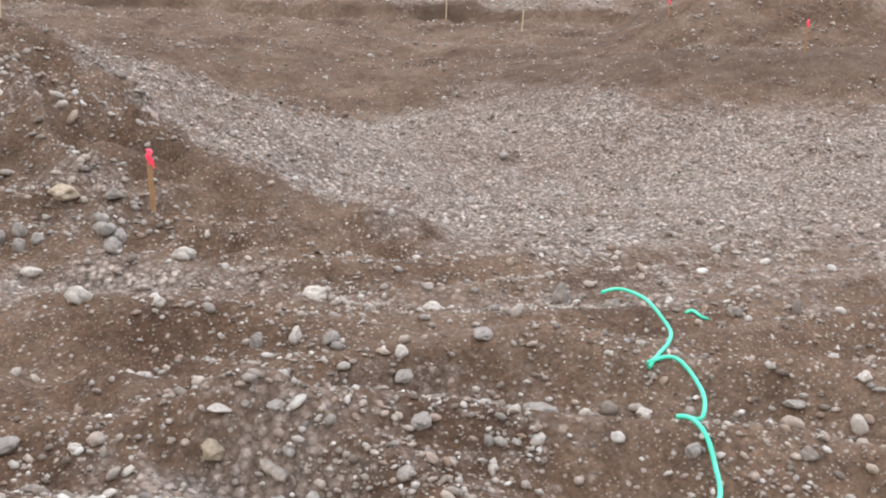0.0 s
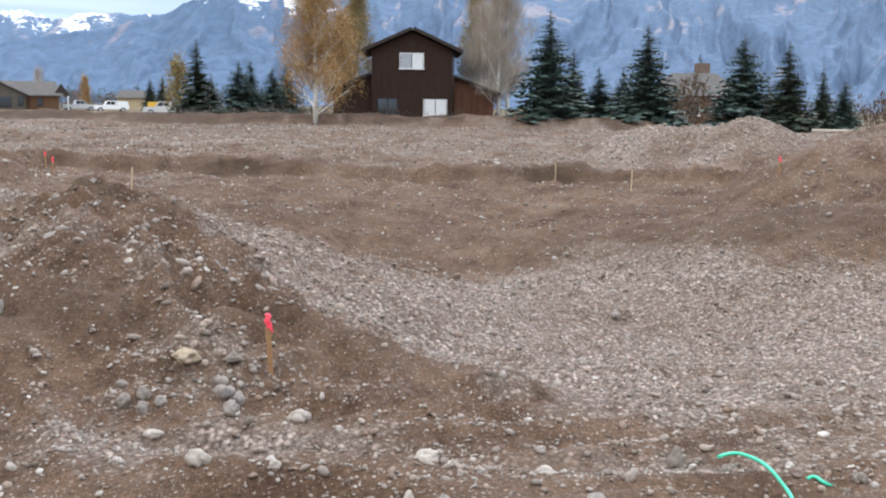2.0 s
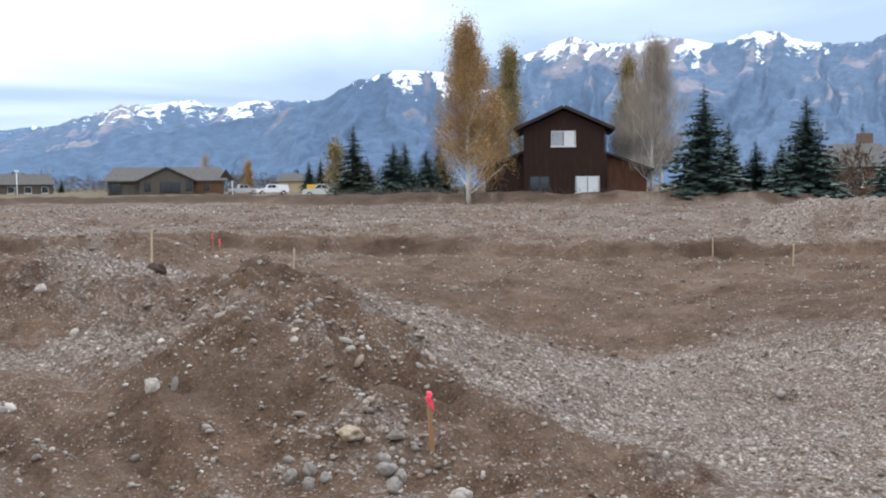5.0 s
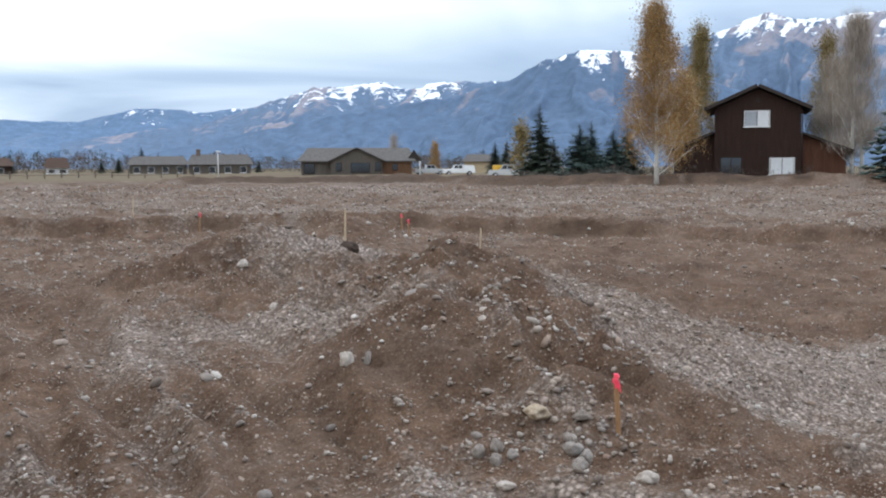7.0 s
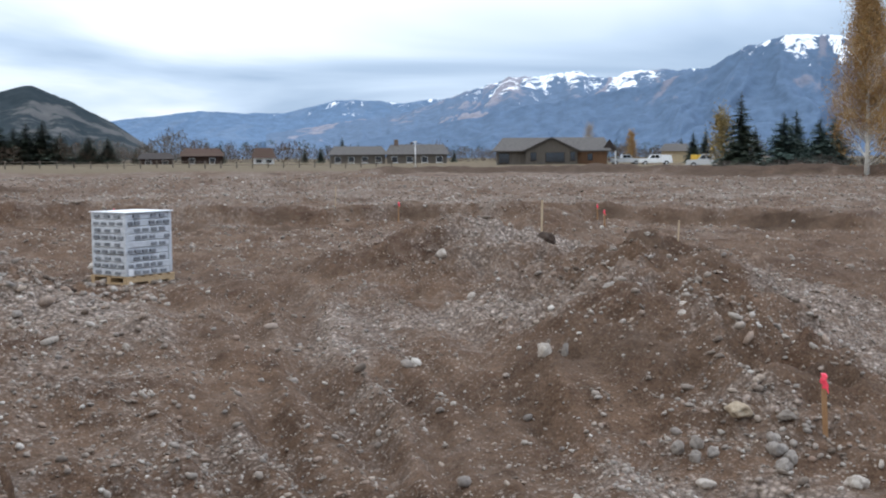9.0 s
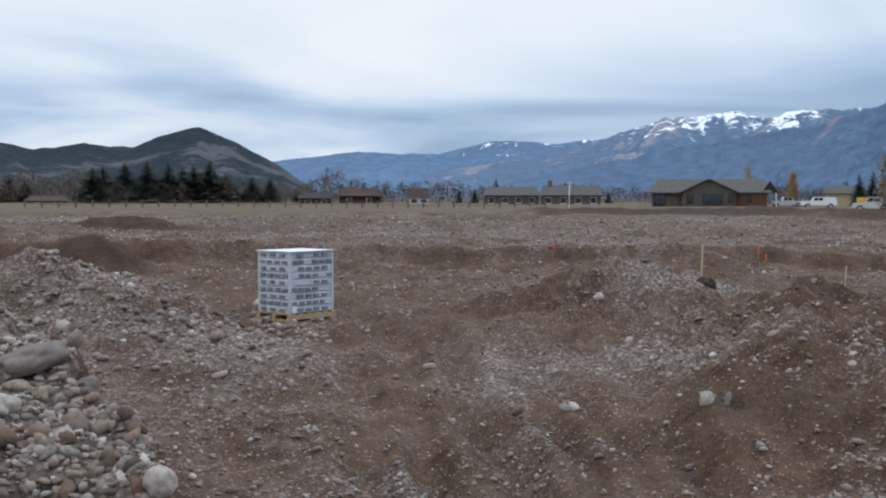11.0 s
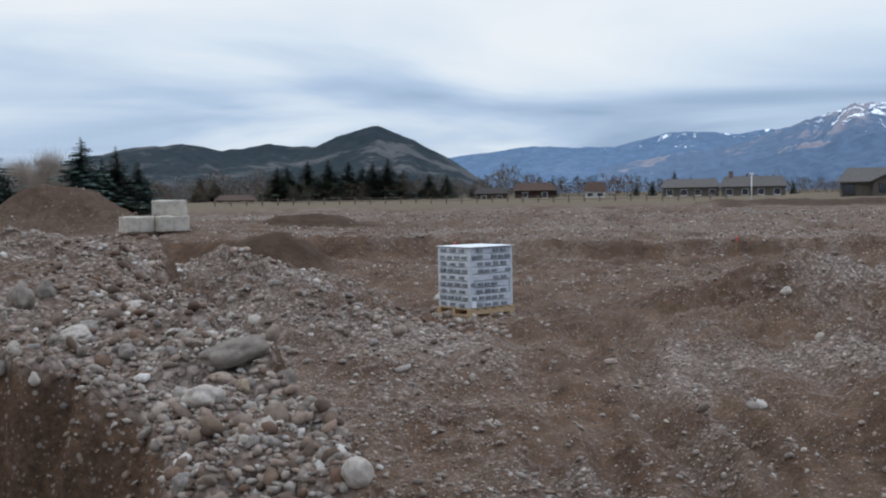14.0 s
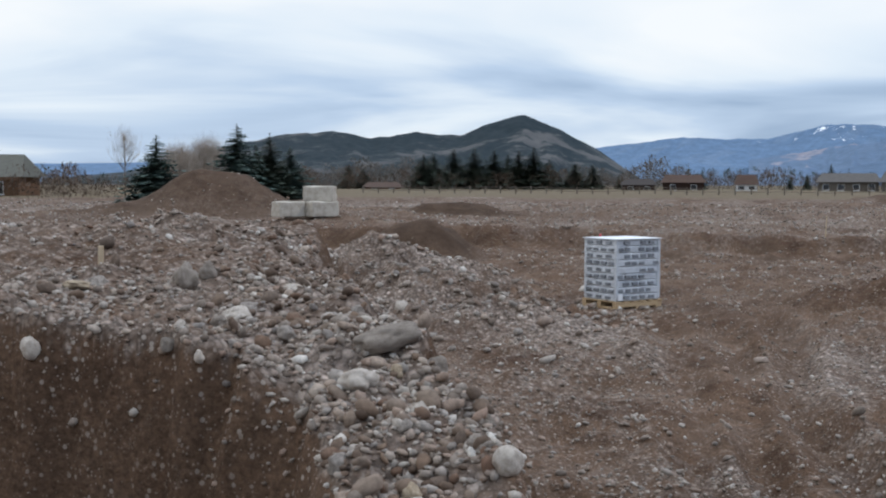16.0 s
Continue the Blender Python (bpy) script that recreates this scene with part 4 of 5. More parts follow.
def box(bm, x0, x1, y0, y1, z0, z1, m=None, bevel=0.0):
    v = [bm.verts.new((x, y, z)) for z in (z0, z1) for y in (y0, y1) for x in (x0, x1)]
    f = [bm.faces.new([v[i] for i in q]) for q in ((0, 2, 3, 1), (4, 5, 7, 6), (0, 1, 5, 4), (2, 6, 7, 3), (0, 4, 6, 2), (1, 3, 7, 5))]
    if bevel:
        e = list({k for q in f for k in q.edges})
        r = bmesh.ops.bevel(bm, geom=e, offset=bevel, segments=2, affect="EDGES", profile=0.5)
        v = list({w for q in r["faces"] for w in q.verts} | {w for w in v if w.is_valid})
    if m:
        bmesh.ops.transform(bm, matrix=m, verts=[w for w in v if w.is_valid])
    return bm


def cube(x0, x1, y0, y1, z0, z1, bevel=0.0, m=None):
    return box(bmesh.new(), x0, x1, y0, y1, z0, z1, m, bevel)


def prism(points, y0, y1, bm=None):
    """A slab between y0 and y1 with an outline in x and z."""
    bm = bm or bmesh.new()
    a = [bm.verts.new((x, y0, z)) for x, z in points]
    b = [bm.verts.new((x, y1, z)) for x, z in points]
    bm.faces.new(a)
    bm.faces.new(b[::-1])
    n = len(points)
    for i in range(n):
        bm.faces.new((a[i], b[i], b[(i + 1) % n], a[(i + 1) % n]))
    bmesh.ops.recalc_face_normals(bm, faces=bm.faces)
    return bm


def tube(points, radius, sides=6, bm=None, end=None):
    """A tube along points; the radius may run to another at its end."""
    bm = bm or bmesh.new()
    end = radius if end is None else end
    ringsv = []
    n = len(points)
    for i, p in enumerate(points):
        p = Vector(p)
        t = (Vector(points[min(i + 1, n - 1)]) - Vector(points[max(i - 1, 0)])).normalized()
        s = t.cross(Vector((0.31, 0.17, 0.94))).normalized()
        u = s.cross(t)
        r = radius + (end - radius) * i / max(1, n - 1)
        ringsv.append([bm.verts.new(p + r * (s * math.cos(2 * math.pi * k / sides) + u * math.sin(2 * math.pi * k / sides))) for k in range(sides)])
    for a, b in zip(ringsv, ringsv[1:]):
        for k in range(sides):
            bm.faces.new((a[k], a[(k + 1) % sides], b[(k + 1) % sides], b[k])).smooth = True
    bm.faces.new(ringsv[0][::-1])
    bm.faces.new(ringsv[-1])
    return bm


def empty(name, m, label, category, group=""):
    ob = new(name)
    ob.matrix_world = m
    return tagged(ob, label, category, group)


# ---- site things ----
M_WOOD = plain("raw_pallet_wood", [(0.30, 0.20, 0.11), (0.44, 0.31, 0.18), (0.52, 0.39, 0.25)], 6, 0.75, stretch=(1, 8, 8), bump=0.3)
M_STAKE = plain("weathered_lath", [(0.22, 0.11, 0.05), (0.32, 0.175, 0.085), (0.38, 0.24, 0.13)], 9, 0.8, stretch=(8, 8, 1), bump=0.3)
M_LATH = plain("pale_lath", [(0.42, 0.31, 0.20), (0.56, 0.45, 0.32)], 9, 0.8, stretch=(8, 8, 1))
M_PINK = plain("pink_flagging", [(0.90, 0.05, 0.10), (0.98, 0.12, 0.17)], 20, 0.45)
M_HOSE = plain("green_tubing", [(0.03, 0.42, 0.25), (0.05, 0.56, 0.35), (0.09, 0.64, 0.43)], 3, 0.4, bump=0.1)
M_WRAP = plain("stretch_wrap", [(0.38, 0.40, 0.43), (0.51, 0.53, 0.57), (0.64, 0.66, 0.70)], 7, 0.32, stretch=(1, 1, 3), bump=0.5, spec=0.5)
M_BLOCK = plain("dark_paver", [(0.09, 0.095, 0.11), (0.18, 0.19, 0.21), (0.30, 0.31, 0.335)], 5, 0.6)
M_SHEET = plain("white_top_sheet", [(0.70, 0.71, 0.74), (0.82, 0.83, 0.86)], 4, 0.4, bump=0.4)
M_CONC = plain("pale_cast_stone", [(0.26, 0.225, 0.185), (0.42, 0.375, 0.32), (0.54, 0.49, 0.43)], 3, 0.9, bump=0.5, dist=0.03)


def pallet_of_blocks():
    """Corner towards the lane at the local origin; the wide face along +x, the other along +y."""
    c = at(15.88, 20.15)
    turn = 16.05 + 40
    base = ground(c.x - 0.1, c.y + 0.6) + 0.015
    pal = empty("wooden_pallet", Matrix.Translation((c.x, c.y, base)) @ pose(0, 0, 0, 0, 0, turn), "raw yellowish wooden shipping pallet standing on bare earth", "pallet")
    L, W = 1.10, 0.96
    for k in range(3):
        y = (0.0, W / 2 - 0.05, W - 0.10)[k]
        part("stringer", cube(0, L, y, y + 0.10, 0.022, 0.105, 0.004), M_WOOD, pal)
    for k in range(6):
        x = k * (L - 0.12) / 5
        part("deck_board", cube(x, x + 0.12, -0.01, W + 0.01, 0.107, 0.128, 0.003), M_WOOD, pal)
    for k in range(3):
        x = k * (L - 0.14) / 2
        part("bottom_board", cube(x, x + 0.14, 0, W, -0.02, 0.020, 0.003), M_WOOD, pal)
    st = empty("stack_of_blocks", Matrix.Translation((c.x, c.y, base + 0.130)) @ pose(0, 0, 0, 0, 0, turn), "nine courses of dark blocks in grey-white stretch wrap on a pallet", "block stack")
    rs = random.Random(4)
    n, high = 9, 1.12
    ch = high / n
    for i in range(n):
        j = [rs.uniform(-0.012, 0.012) for _ in range(4)]
        part("wrapped_course", cube(0.03 + j[0], L - 0.03 + j[1], 0.03 + j[2], W - 0.03 + j[3], i * ch + 0.003, (i + 1) * ch - 0.001, 0.014), M_WRAP, st)
        odd = i % 2
        count, w = (6, 0.125) if odd else (4, 0.135)
        span = L - 0.14 if odd else 0.72
        x0 = 0.06 if odd else 0.20
        for k in range(count):
            if rs.random() < 0.06:
                continue
            x = x0 + (span - w) * k / (count - 1) + rs.uniform(-0.01, 0.01)
            z = i * ch + ch * 0.26
            part("block_end", cube(x, x + w * rs.uniform(0.85, 1.0), 0.006, 0.05, z, z + ch * rs.uniform(0.40, 0.55), 0.006), M_BLOCK, st)
        for k in range(4 if odd else 3):
            y = 0.10 + (0.26 if not odd else 0.21) * k + (0.08 if not odd else 0)
            z = i * ch + ch * 0.26
            part("block_end", cube(0.006, 0.05, y, y + 0.14, z, z + ch * rs.uniform(0.38, 0.5), 0.006), M_BLOCK, st)
    part("top_sheet", cube(-0.005, L + 0.005, -0.005, W + 0.005, high, high + 0.012, 0.005), M_SHEET, st, "white plastic top sheet")
    for x, y in ((0.02, 0.02), (L - 0.10, 0.02), (0.02, W - 0.1), (L - 0.1, W - 0.1)):
        part("corner_wrap", cube(x, x + 0.08, y, y + 0.08, 0.02, high - 0.01, 0.02), M_WRAP, st)
    part("paper_label", cube(0.05, 0.15, 0.000, 0.004, 0.02, 0.14), M_SHEET, st, "small white paper label")


pallet_of_blocks()


def stake(az, d, high, wide=0.045, flag=True, lean=(0, 0), material=None, label="orange-brown wooden survey stake with a pink flag"):
    p = on(az, d, -0.05)
    s = empty("survey_stake", Matrix.Translation(p) @ pose(0, 0, 0, lean[0], lean[1], az), label, "survey stake", "survey stakes")
    bm = bmesh.new()
    h = wide / 2
    box(bm, -h, h, -0.010, 0.010, 0, high, None, 0.003)
    part("lath", bm, material or M_STAKE, s)
    if flag:
        bm = bmesh.new()
        rows = []
        for i in range(6):
            z = high + 0.02 - i * 0.028
            q = 0.012 * math.sin(i * 1.9)
            w = wide * (0.34 + 0.2 * math.sin(0.6 + i * 0.5))
            rows.append([bm.verts.new(v) for v in ((-w + q, -0.018, z), (w * 0.9 + q, -0.02 - 0.01 * math.sin(i), z - 0.006), (w + q, 0.018, z), (-w + q, 0.016, z))])
        for a, b in zip(rows, rows[1:]):
            for k in range(4):
                bm.faces.new((a[k], b[k], b[(k + 1) % 4], a[(k + 1) % 4]))
        bm.faces.new(rows[0])
        bm.faces.new(rows[-1][::-1])
        for k in range(2):
            v = [bm.verts.new(c) for c in ((wide * 0.4, -0.02, high - 0.03 - 0.03 * k), (wide * 0.9, -0.03, high - 0.09 - 0.05 * k), (wide * 0.8, -0.028, high - 0.12 - 0.05 * k), (wide * 0.2, -0.02, high - 0.08 - 0.03 * k))]
            bm.faces.new(v)
        part("pink_flag", bm, M_PINK, s, "bright pink flagging tape")
    return s


stake(-19.16, 11.06, 0.63, 0.05, lean=(0, -3))
for a, dd, h, fl in ((-50.4, 26.7, 0.75, True), (-43.9, 33.6, 0.57, True), (-7.9, 40.5, 0.7, True), (2.28, 40.8, 0.75, True), (16.4, 42.2, 0.55, True), (-8.25, 37.1, 0.58, True)):
    stake(a, dd, h, 0.045, fl, (0, 2 * math.sin(a)), M_STAKE, "thin survey stake with faded pink flagging")
for a, dd, h in ((-5.05, 22.0, 0.87), (-11.9, 31.9, 0.75), (-33.0, 39.7, 0.75), (-36.8, 36.4, 0.78), (5.5, 42.6, 0.85), (42.7, 8.6, 0.25)):
    stake(a, dd, h, 0.04, False, (2, 3 * math.cos(a)), M_LATH, "plain pale wooden survey lath")


def hose():
    """Stiff tubing that springs out of the soil in scallops."""
    hs = empty("green_hose", Matrix.Identity(4), "stiff bright green tubing half buried in scallops", "hose")
    arcs = [[(-41.78, 8.96), (-42.75, 9.07), (-43.91, 8.88), (-44.75, 8.51), (-45.36, 8.08), (-45.25, 7.66), (-44.48, 7.35)],
            [(-44.34, 7.38), (-45.58, 7.45), (-46.59, 7.29), (-47.22, 7.02), (-47.37, 6.75), (-47.10, 6.49), (-46.18, 6.29)],
            [(-46.04, 6.30), (-46.89, 6.26), (-47.77, 6.13), (-48.30, 5.90), (-48.51, 5.71), (-48.43, 5.52)]]
    for arc in arcs:
        p = [at(*q) for q in arc]
        p = [2 * p[0] - p[1]] + p + [2 * p[-1] - p[-2]]
        pts = []
        for k in range(1, len(p) - 2):
            for s in range(6 if k < len(p) - 3 else 7):
                t = s / 6
                v = 0.5 * (2 * p[k] + (p[k + 1] - p[k - 1]) * t + (2 * p[k - 1] - 5 * p[k] + 4 * p[k + 1] - p[k + 2]) * t * t + (3 * p[k] - p[k - 1] - 3 * p[k + 1] + p[k + 2]) * t ** 3)
                pts.append((v.x, v.y, max(ground(v.x, v.y), -0.54) + 0.03))
        for _ in range(8):
            pts = [pts[0]] + [(b[0], b[1], (a[2] + b[2] + c[2]) / 3 + 0.001) for a, b, c in zip(pts, pts[1:], pts[2:])] + [pts[-1]]
        part("tube", tube(pts, 0.014, 10), M_HOSE, hs)
    pts = []
    for i in range(8):
        v = at(-46.0 - 0.16 * i, 8.95 + 0.03 * math.sin(i))
        pts.append((v.x, v.y, ground(v.x, v.y) + 0.03 * math.sin(i * 0.45) - 0.004))
    part("tube", tube(pts, 0.014, 8), M_HOSE, hs)


hose()


def cast_block(az, d, lift, turn, long=1.32, high=0.66, deep=0.66):
    p = on(az, d)
    b = cube(-long / 2, long / 2, -deep / 2, deep / 2, 0, high, 0.05)
    bmesh.ops.subdivide_edges(b, edges=b.edges, cuts=2, use_grid_fill=True)
    for v in b.verts:
        v.co += Vector((noise.noise(v.co * 3), noise.noise(v.co * 3 + Vector((9, 0, 0))), noise.noise(v.co * 3 + Vector((0, 9, 0))))) * 0.04
    return tagged(part("cast_stone_block", b, M_CONC, m=Matrix.Translation((p.x, p.y, p.z + lift)) @ pose(0, 0, 0, 0, 0, turn)), "large pale cast stone block beside the dirt pile", "stone block", "stacked stone blocks")


zb = ground(*at(31.8, 47.5).xy)
for a, dd, zz, tn in ((32.3, 47.3, 0.02, 68), (30.6, 47.6, 0.02, 62), (31.0, 49.0, 0.0, 60), (30.7, 48.1, 0.66, 14)):
    p = on(a, dd)
    cast_block(a, dd, zb + 0.12 + zz - p.z, tn)

# a pale pipe lying on the bank
p, q = on(-45.3, 66, 0.5), on(-52.0, 64, 0.5)
pipe = tagged(part("pale_pipe", tube([p, (p * 0.5 + q * 0.5) + Vector((0, 0, 0.05)), q], 0.09, 10), M_CONC), "long pale pipe lying on the bank", "pipe")


# ---- trees ----
def leaf_material(name, stops):
    m = Mat(name, 0.7, spec=0.2)
    return m.done(m.ramp(m.island(), [(i / max(1, len(stops) - 1), s) for i, s in enumerate(stops)]))


M_SPRUCE = leaf_material("spruce_needles", [(0.032, 0.054, 0.046), (0.060, 0.094, 0.080), (0.095, 0.138, 0.118), (0.15, 0.195, 0.17)])
M_PINE = leaf_material("dark_needles", [(0.030, 0.041, 0.031), (0.054, 0.070, 0.051), (0.088, 0.108, 0.075)])
M_GOLD = leaf_material("golden_leaves", [(0.24, 0.13, 0.05), (0.34, 0.20, 0.07), (0.40, 0.27, 0.12), (0.34, 0.165, 0.055), (0.38, 0.29, 0.15)])
M_OLIVE = leaf_material("fading_leaves", [(0.17, 0.13, 0.055), (0.25, 0.185, 0.075), (0.31, 0.22, 0.09), (0.22, 0.19, 0.09)])
M_TWIG = leaf_material("bare_twigs", [(0.25, 0.20, 0.16), (0.36, 0.30, 0.25), (0.45, 0.39, 0.34)])
M_BRUSH = leaf_material("grey_brush", [(0.075, 0.064, 0.055), (0.115, 0.10, 0.087), (0.16, 0.142, 0.125)])
M_RUST = leaf_material("rusty_shrub", [(0.055, 0.038, 0.028), (0.09, 0.06, 0.042), (0.13, 0.092, 0.066)])
M_BARK_W = plain("white_bark", [(0.38, 0.36, 0.32), (0.62, 0.60, 0.56), (0.74, 0.72, 0.68)], 3, 0.8, stretch=(1, 1, 4))
M_BARK = plain("grey_brown_bark", [(0.10, 0.075, 0.055), (0.17, 0.135, 0.105)], 6, 0.9)


def spruce(name, high, wide, seed, material, dense=1.0):
    """A conifer: straight trunk, whorls of drooping boughs set with sprays of needles."""
    rs = random.Random(seed)
    t = new(name)
    tagged(t, "blue-green spruce with drooping boughs at the site's edge", "spruce", "spruces")
    part("trunk", tube([(0, 0, -0.3), (0.02, 0, high * 0.5), (0, 0, high)], high * 0.016, 7, None, 0.01), M_BARK, t)
    bm = bmesh.new()
    n = int(40 * dense)
    for i in range(n):
        f = i / (n - 1)
        z = high * (0.05 + 0.93 * f)
        R = wide * (1 - f) ** 0.85 * (1 + 0.15 * math.sin(i * 2.1)) + 0.06
        for k in range(int(6 + 11 * (1 - f))):
            a = rs.uniform(0, 2 * math.pi)
            r = R * rs.uniform(0.55, 1.12)
            up = high * 0.018 * rs.uniform(-0.4, 1.2)
            drop = r * rs.uniform(0.15, 0.42) * (1.1 - 0.9 * f)
            d, s = Vector((math.cos(a), math.sin(a), 0)), Vector((-math.sin(a), math.cos(a), 0))
            seg = 4
            for j in range(seg):
                u0, u1 = j / seg, (j + 1) / seg
                c0 = d * (r * u0) + Vector((0, 0, z + up - drop * u0 ** 1.5))
                c1 = d * (r * u1) + Vector((0, 0, z + up - drop * u1 ** 1.5 + (0.05 * r if j == seg - 1 else 0)))
                w = r * 0.30 * (1 - 0.6 * u0) * rs.uniform(0.7, 1.2) + 0.05
                for sg in (-1, 1):
                    tip = c0 * 0.35 + c1 * 0.65 + s * (sg * w) + Vector((0, 0, -0.25 * w))
                    bm.faces.new([bm.verts.new(v) for v in (c0, tip, c1)])
                    tip2 = c0 * 0.5 + c1 * 0.5 + s * (sg * w * 0.3) + Vector((0, 0, -0.55 * w))
                    bm.faces.new([bm.verts.new(v) for v in (c0, c1, tip2)])
    part("crown", bm, material, t)
    return t


def limb(bm, rs, p, d, length, radius, level, tips, spread, rise):
    """A limb that bends upward and forks."""
    pts, q = [p], p
    for i in range(4):
        d = (d + Vector((rs.uniform(-1, 1), rs.uniform(-1, 1), rs.uniform(-0.5, 1) + rise)) * 0.16).normalized()
        q = q + d * (length / 4)
        pts.append(q)
    tube(pts, radius, 5 if level else 7, bm, radius * 0.45)
    if level >= 2:
        tips.extend((pts[i], length) for i in (2, 3, 4))
        return
    for i in range(3 if level else 4):
        at_ = pts[rs.choice((1, 2, 3, 4))]
        a = rs.uniform(0, 2 * math.pi)
        nd = (d + Vector((math.cos(a), math.sin(a), rs.uniform(-0.1, 0.5))) * spread).normalized()
        limb(bm, rs, at_, nd, length * rs.uniform(0.45, 0.65), radius * 0.45, level + 1, tips, spread, rise)


def broadleaf(name, label, high, wide, seed, bark, leaves, count, size, low=0.22, stems=1, twigs=0):
    """A slender tree: trunk and steep limbs in a tapering crown of many leaves or of bare twigs."""
    rs = random.Random(seed)
    t = new(name)
    tagged(t, label, "tree", "trees by the houses")
    bm, tips = bmesh.new(), []

    def girth(g):
        """Half width of the crown, from its foot (0) to its tip (1)."""
        return wide * 0.80 * min(1.0, 0.75 + 3.0 * g) * max(0.0, 1 - g) ** 1.2 + 0.04
    for s in range(stems):
        bx = (s - (stems - 1) / 2) * wide * 0.28
        lean = rs.uniform(-0.03, 0.03) * high
        tr = [Vector((bx + lean * f * f, rs.uniform(-0.05, 0.05), high * f - 0.3 * (f == 0))) for f in (0, 0.15, 0.3, 0.45, 0.6, 0.75, 0.9, 1.0)]
        tube(tr, high * 0.014, 8, bm, 0.015)
        n = int(64 / stems)
        for k in range(n):
            f = low + (0.96 - low) * (k + rs.random()) / n
            p = Vector((bx + lean * f * f, 0, high * f))
            a = rs.uniform(0, 2 * math.pi)
            reach = girth((f - low) / (1.02 - low)) * rs.uniform(0.65, 1.15)
            d = Vector((math.cos(a), math.sin(a), rs.uniform(0.25, 0.7) + 0.5 * f)).normalized()
            limb(bm, rs, p, d, reach * 1.1, high * 0.0034 * (1.2 - f), 1, tips, 0.6, 0.35)
    part("trunk", bm, bark, t)
    bm = bmesh.new()
    if leaves:
        # leaves hang in loose tufts along the limbs
        tufts = [(p + Vector((rs.gauss(0, 0.3), rs.gauss(0, 0.3), rs.gauss(0.1, 0.4))), rs.uniform(0.10, 0.34)) for p, _ in (rs.choice(tips) for _ in range(max(60, count // 28)))]
        for _ in range(count):
            p, w = rs.choice(tufts)
            c = p + Vector((rs.gauss(0, w), rs.gauss(0, w), rs.gauss(0, w * 1.7)))
            s = size * rs.uniform(0.6, 1.3)
            a, b = Vector((rs.gauss(0, 1), rs.gauss(0, 1), rs.gauss(0, 1))).normalized(), Vector((rs.gauss(0, 1), rs.gauss(0, 1), rs.gauss(0, 1))).normalized()
            bm.faces.new([bm.verts.new(v) for v in (c - a * s, c + b * s * 0.6, c + a * s, c - b * s * 0.6)])
        part("crown", bm, leaves, t)
    if twigs:
        bm = bmesh.new()
        for _ in range(twigs):
            p, ln = rs.choice(tips)
            p = p + Vector((rs.gauss(0, 0.35), rs.gauss(0, 0.35), rs.gauss(0, 0.3)))
            d = Vector((rs.gauss(0, 0.35), rs.gauss(0, 0.35), rs.uniform(0.5, 1.2))).normalized()
            q = p + d * rs.uniform(0.4, 1.4)
            s = d.cross(Vector((rs.gauss(0, 1), rs.gauss(0, 1), 0.2))).normalized() * 0.0075
            bm.faces.new([bm.verts.new(v) for v in (p - s, p + s, q)])
        part("twig_crown", bm, M_TWIG, t)
    return t


def plant(ob, az, d, scale=1.0, turn=0.0, lift=0.0, sz=None):
    p = on(az, d, lift)
    ob.matrix_world = Matrix.Translation(p) @ pose(0, 0, 0, 0, 0, turn) @ Matrix.Diagonal((scale, scale, sz or scale, 1))
    return ob


plant(broadleaf("aspen", "tall golden aspen with a white trunk beside the house", 12.0, 4.0, 3, M_BARK_W, M_GOLD, 60000, 0.062, 0.04, 1, 3000), -20.75, 78)
plant(broadleaf("aspen", "golden aspen with thinning olive leaves", 13.0, 3.2, 5, M_BARK_W, M_OLIVE, 32000, 0.07, 0.1), -22.8, 97)
plant(broadleaf("aspen", "small golden aspen close behind a taller one", 8.0, 2.6, 15, M_BARK_W, M_GOLD, 16000, 0.065, 0.06), -21.9, 91, 1.05)
plant(broadleaf("aspen", "aspen with fading yellow-olive leaves behind the house", 11.6, 2.7, 8, M_BARK_W, M_OLIVE, 24000, 0.065, 0.08), -28.9, 93)
plant(broadleaf("bare_tree", "tall leafless tree with two pale trunks", 12.2, 2.8, 12, M_BARK_W, None, 0, 0.1, 0.10, 2, 16000), -30.2, 87)
plant(broadleaf("bare_tree", "leafless tan-grey young tree beside the house", 9.3, 2.4, 14, M_BARK_W, None, 0, 0.1, 0.08, 2, 9000), -29.3, 90)
plant(broadleaf("bare_tree", "far leafless tree standing alone", 5.5, 2.4, 17, M_BARK, None, 0, 0.1, 0.4, 1, 500), 40.15, 105)
plant(broadleaf("small_tree", "small orange-yellow autumn tree by the far houses", 5.6, 1.3, 19, M_BARK, M_GOLD, 2500, 0.14, 0.1), -9.55, 215)
plant(broadleaf("small_tree", "yellowing autumn tree beside a spruce", 5.0, 1.5, 21, M_BARK, M_OLIVE, 4000, 0.10, 0.05), -14.0, 104)
plant(broadleaf("bare_tree", "far bare brown tree behind the low house", 7.5, 2.2, 23, M_BARK, None, 0, 0.1, 0.2, 1, 2500), -7.4, 225)
plant(broadleaf("bare_tree", "bare brushy tree behind the dirt pile", 3.6, 1.8, 25, M_BARK, None, 0, 0.1, 0.08, 3, 5000), 36.2, 82)
plant(broadleaf("bare_tree", "bare brushy shrub behind the dirt pile", 3.2, 1.9, 27, M_BARK, None, 0, 0.1, 0.08, 3, 5000), 37.6, 84)

sp = [spruce("spruce", 8.0, 2.35, 31, M_SPRUCE), spruce("spruce", 8.0, 2.7, 32, M_SPRUCE), spruce("spruce", 8.0, 2.0, 33, M_PINE)]
first = [True] * 3


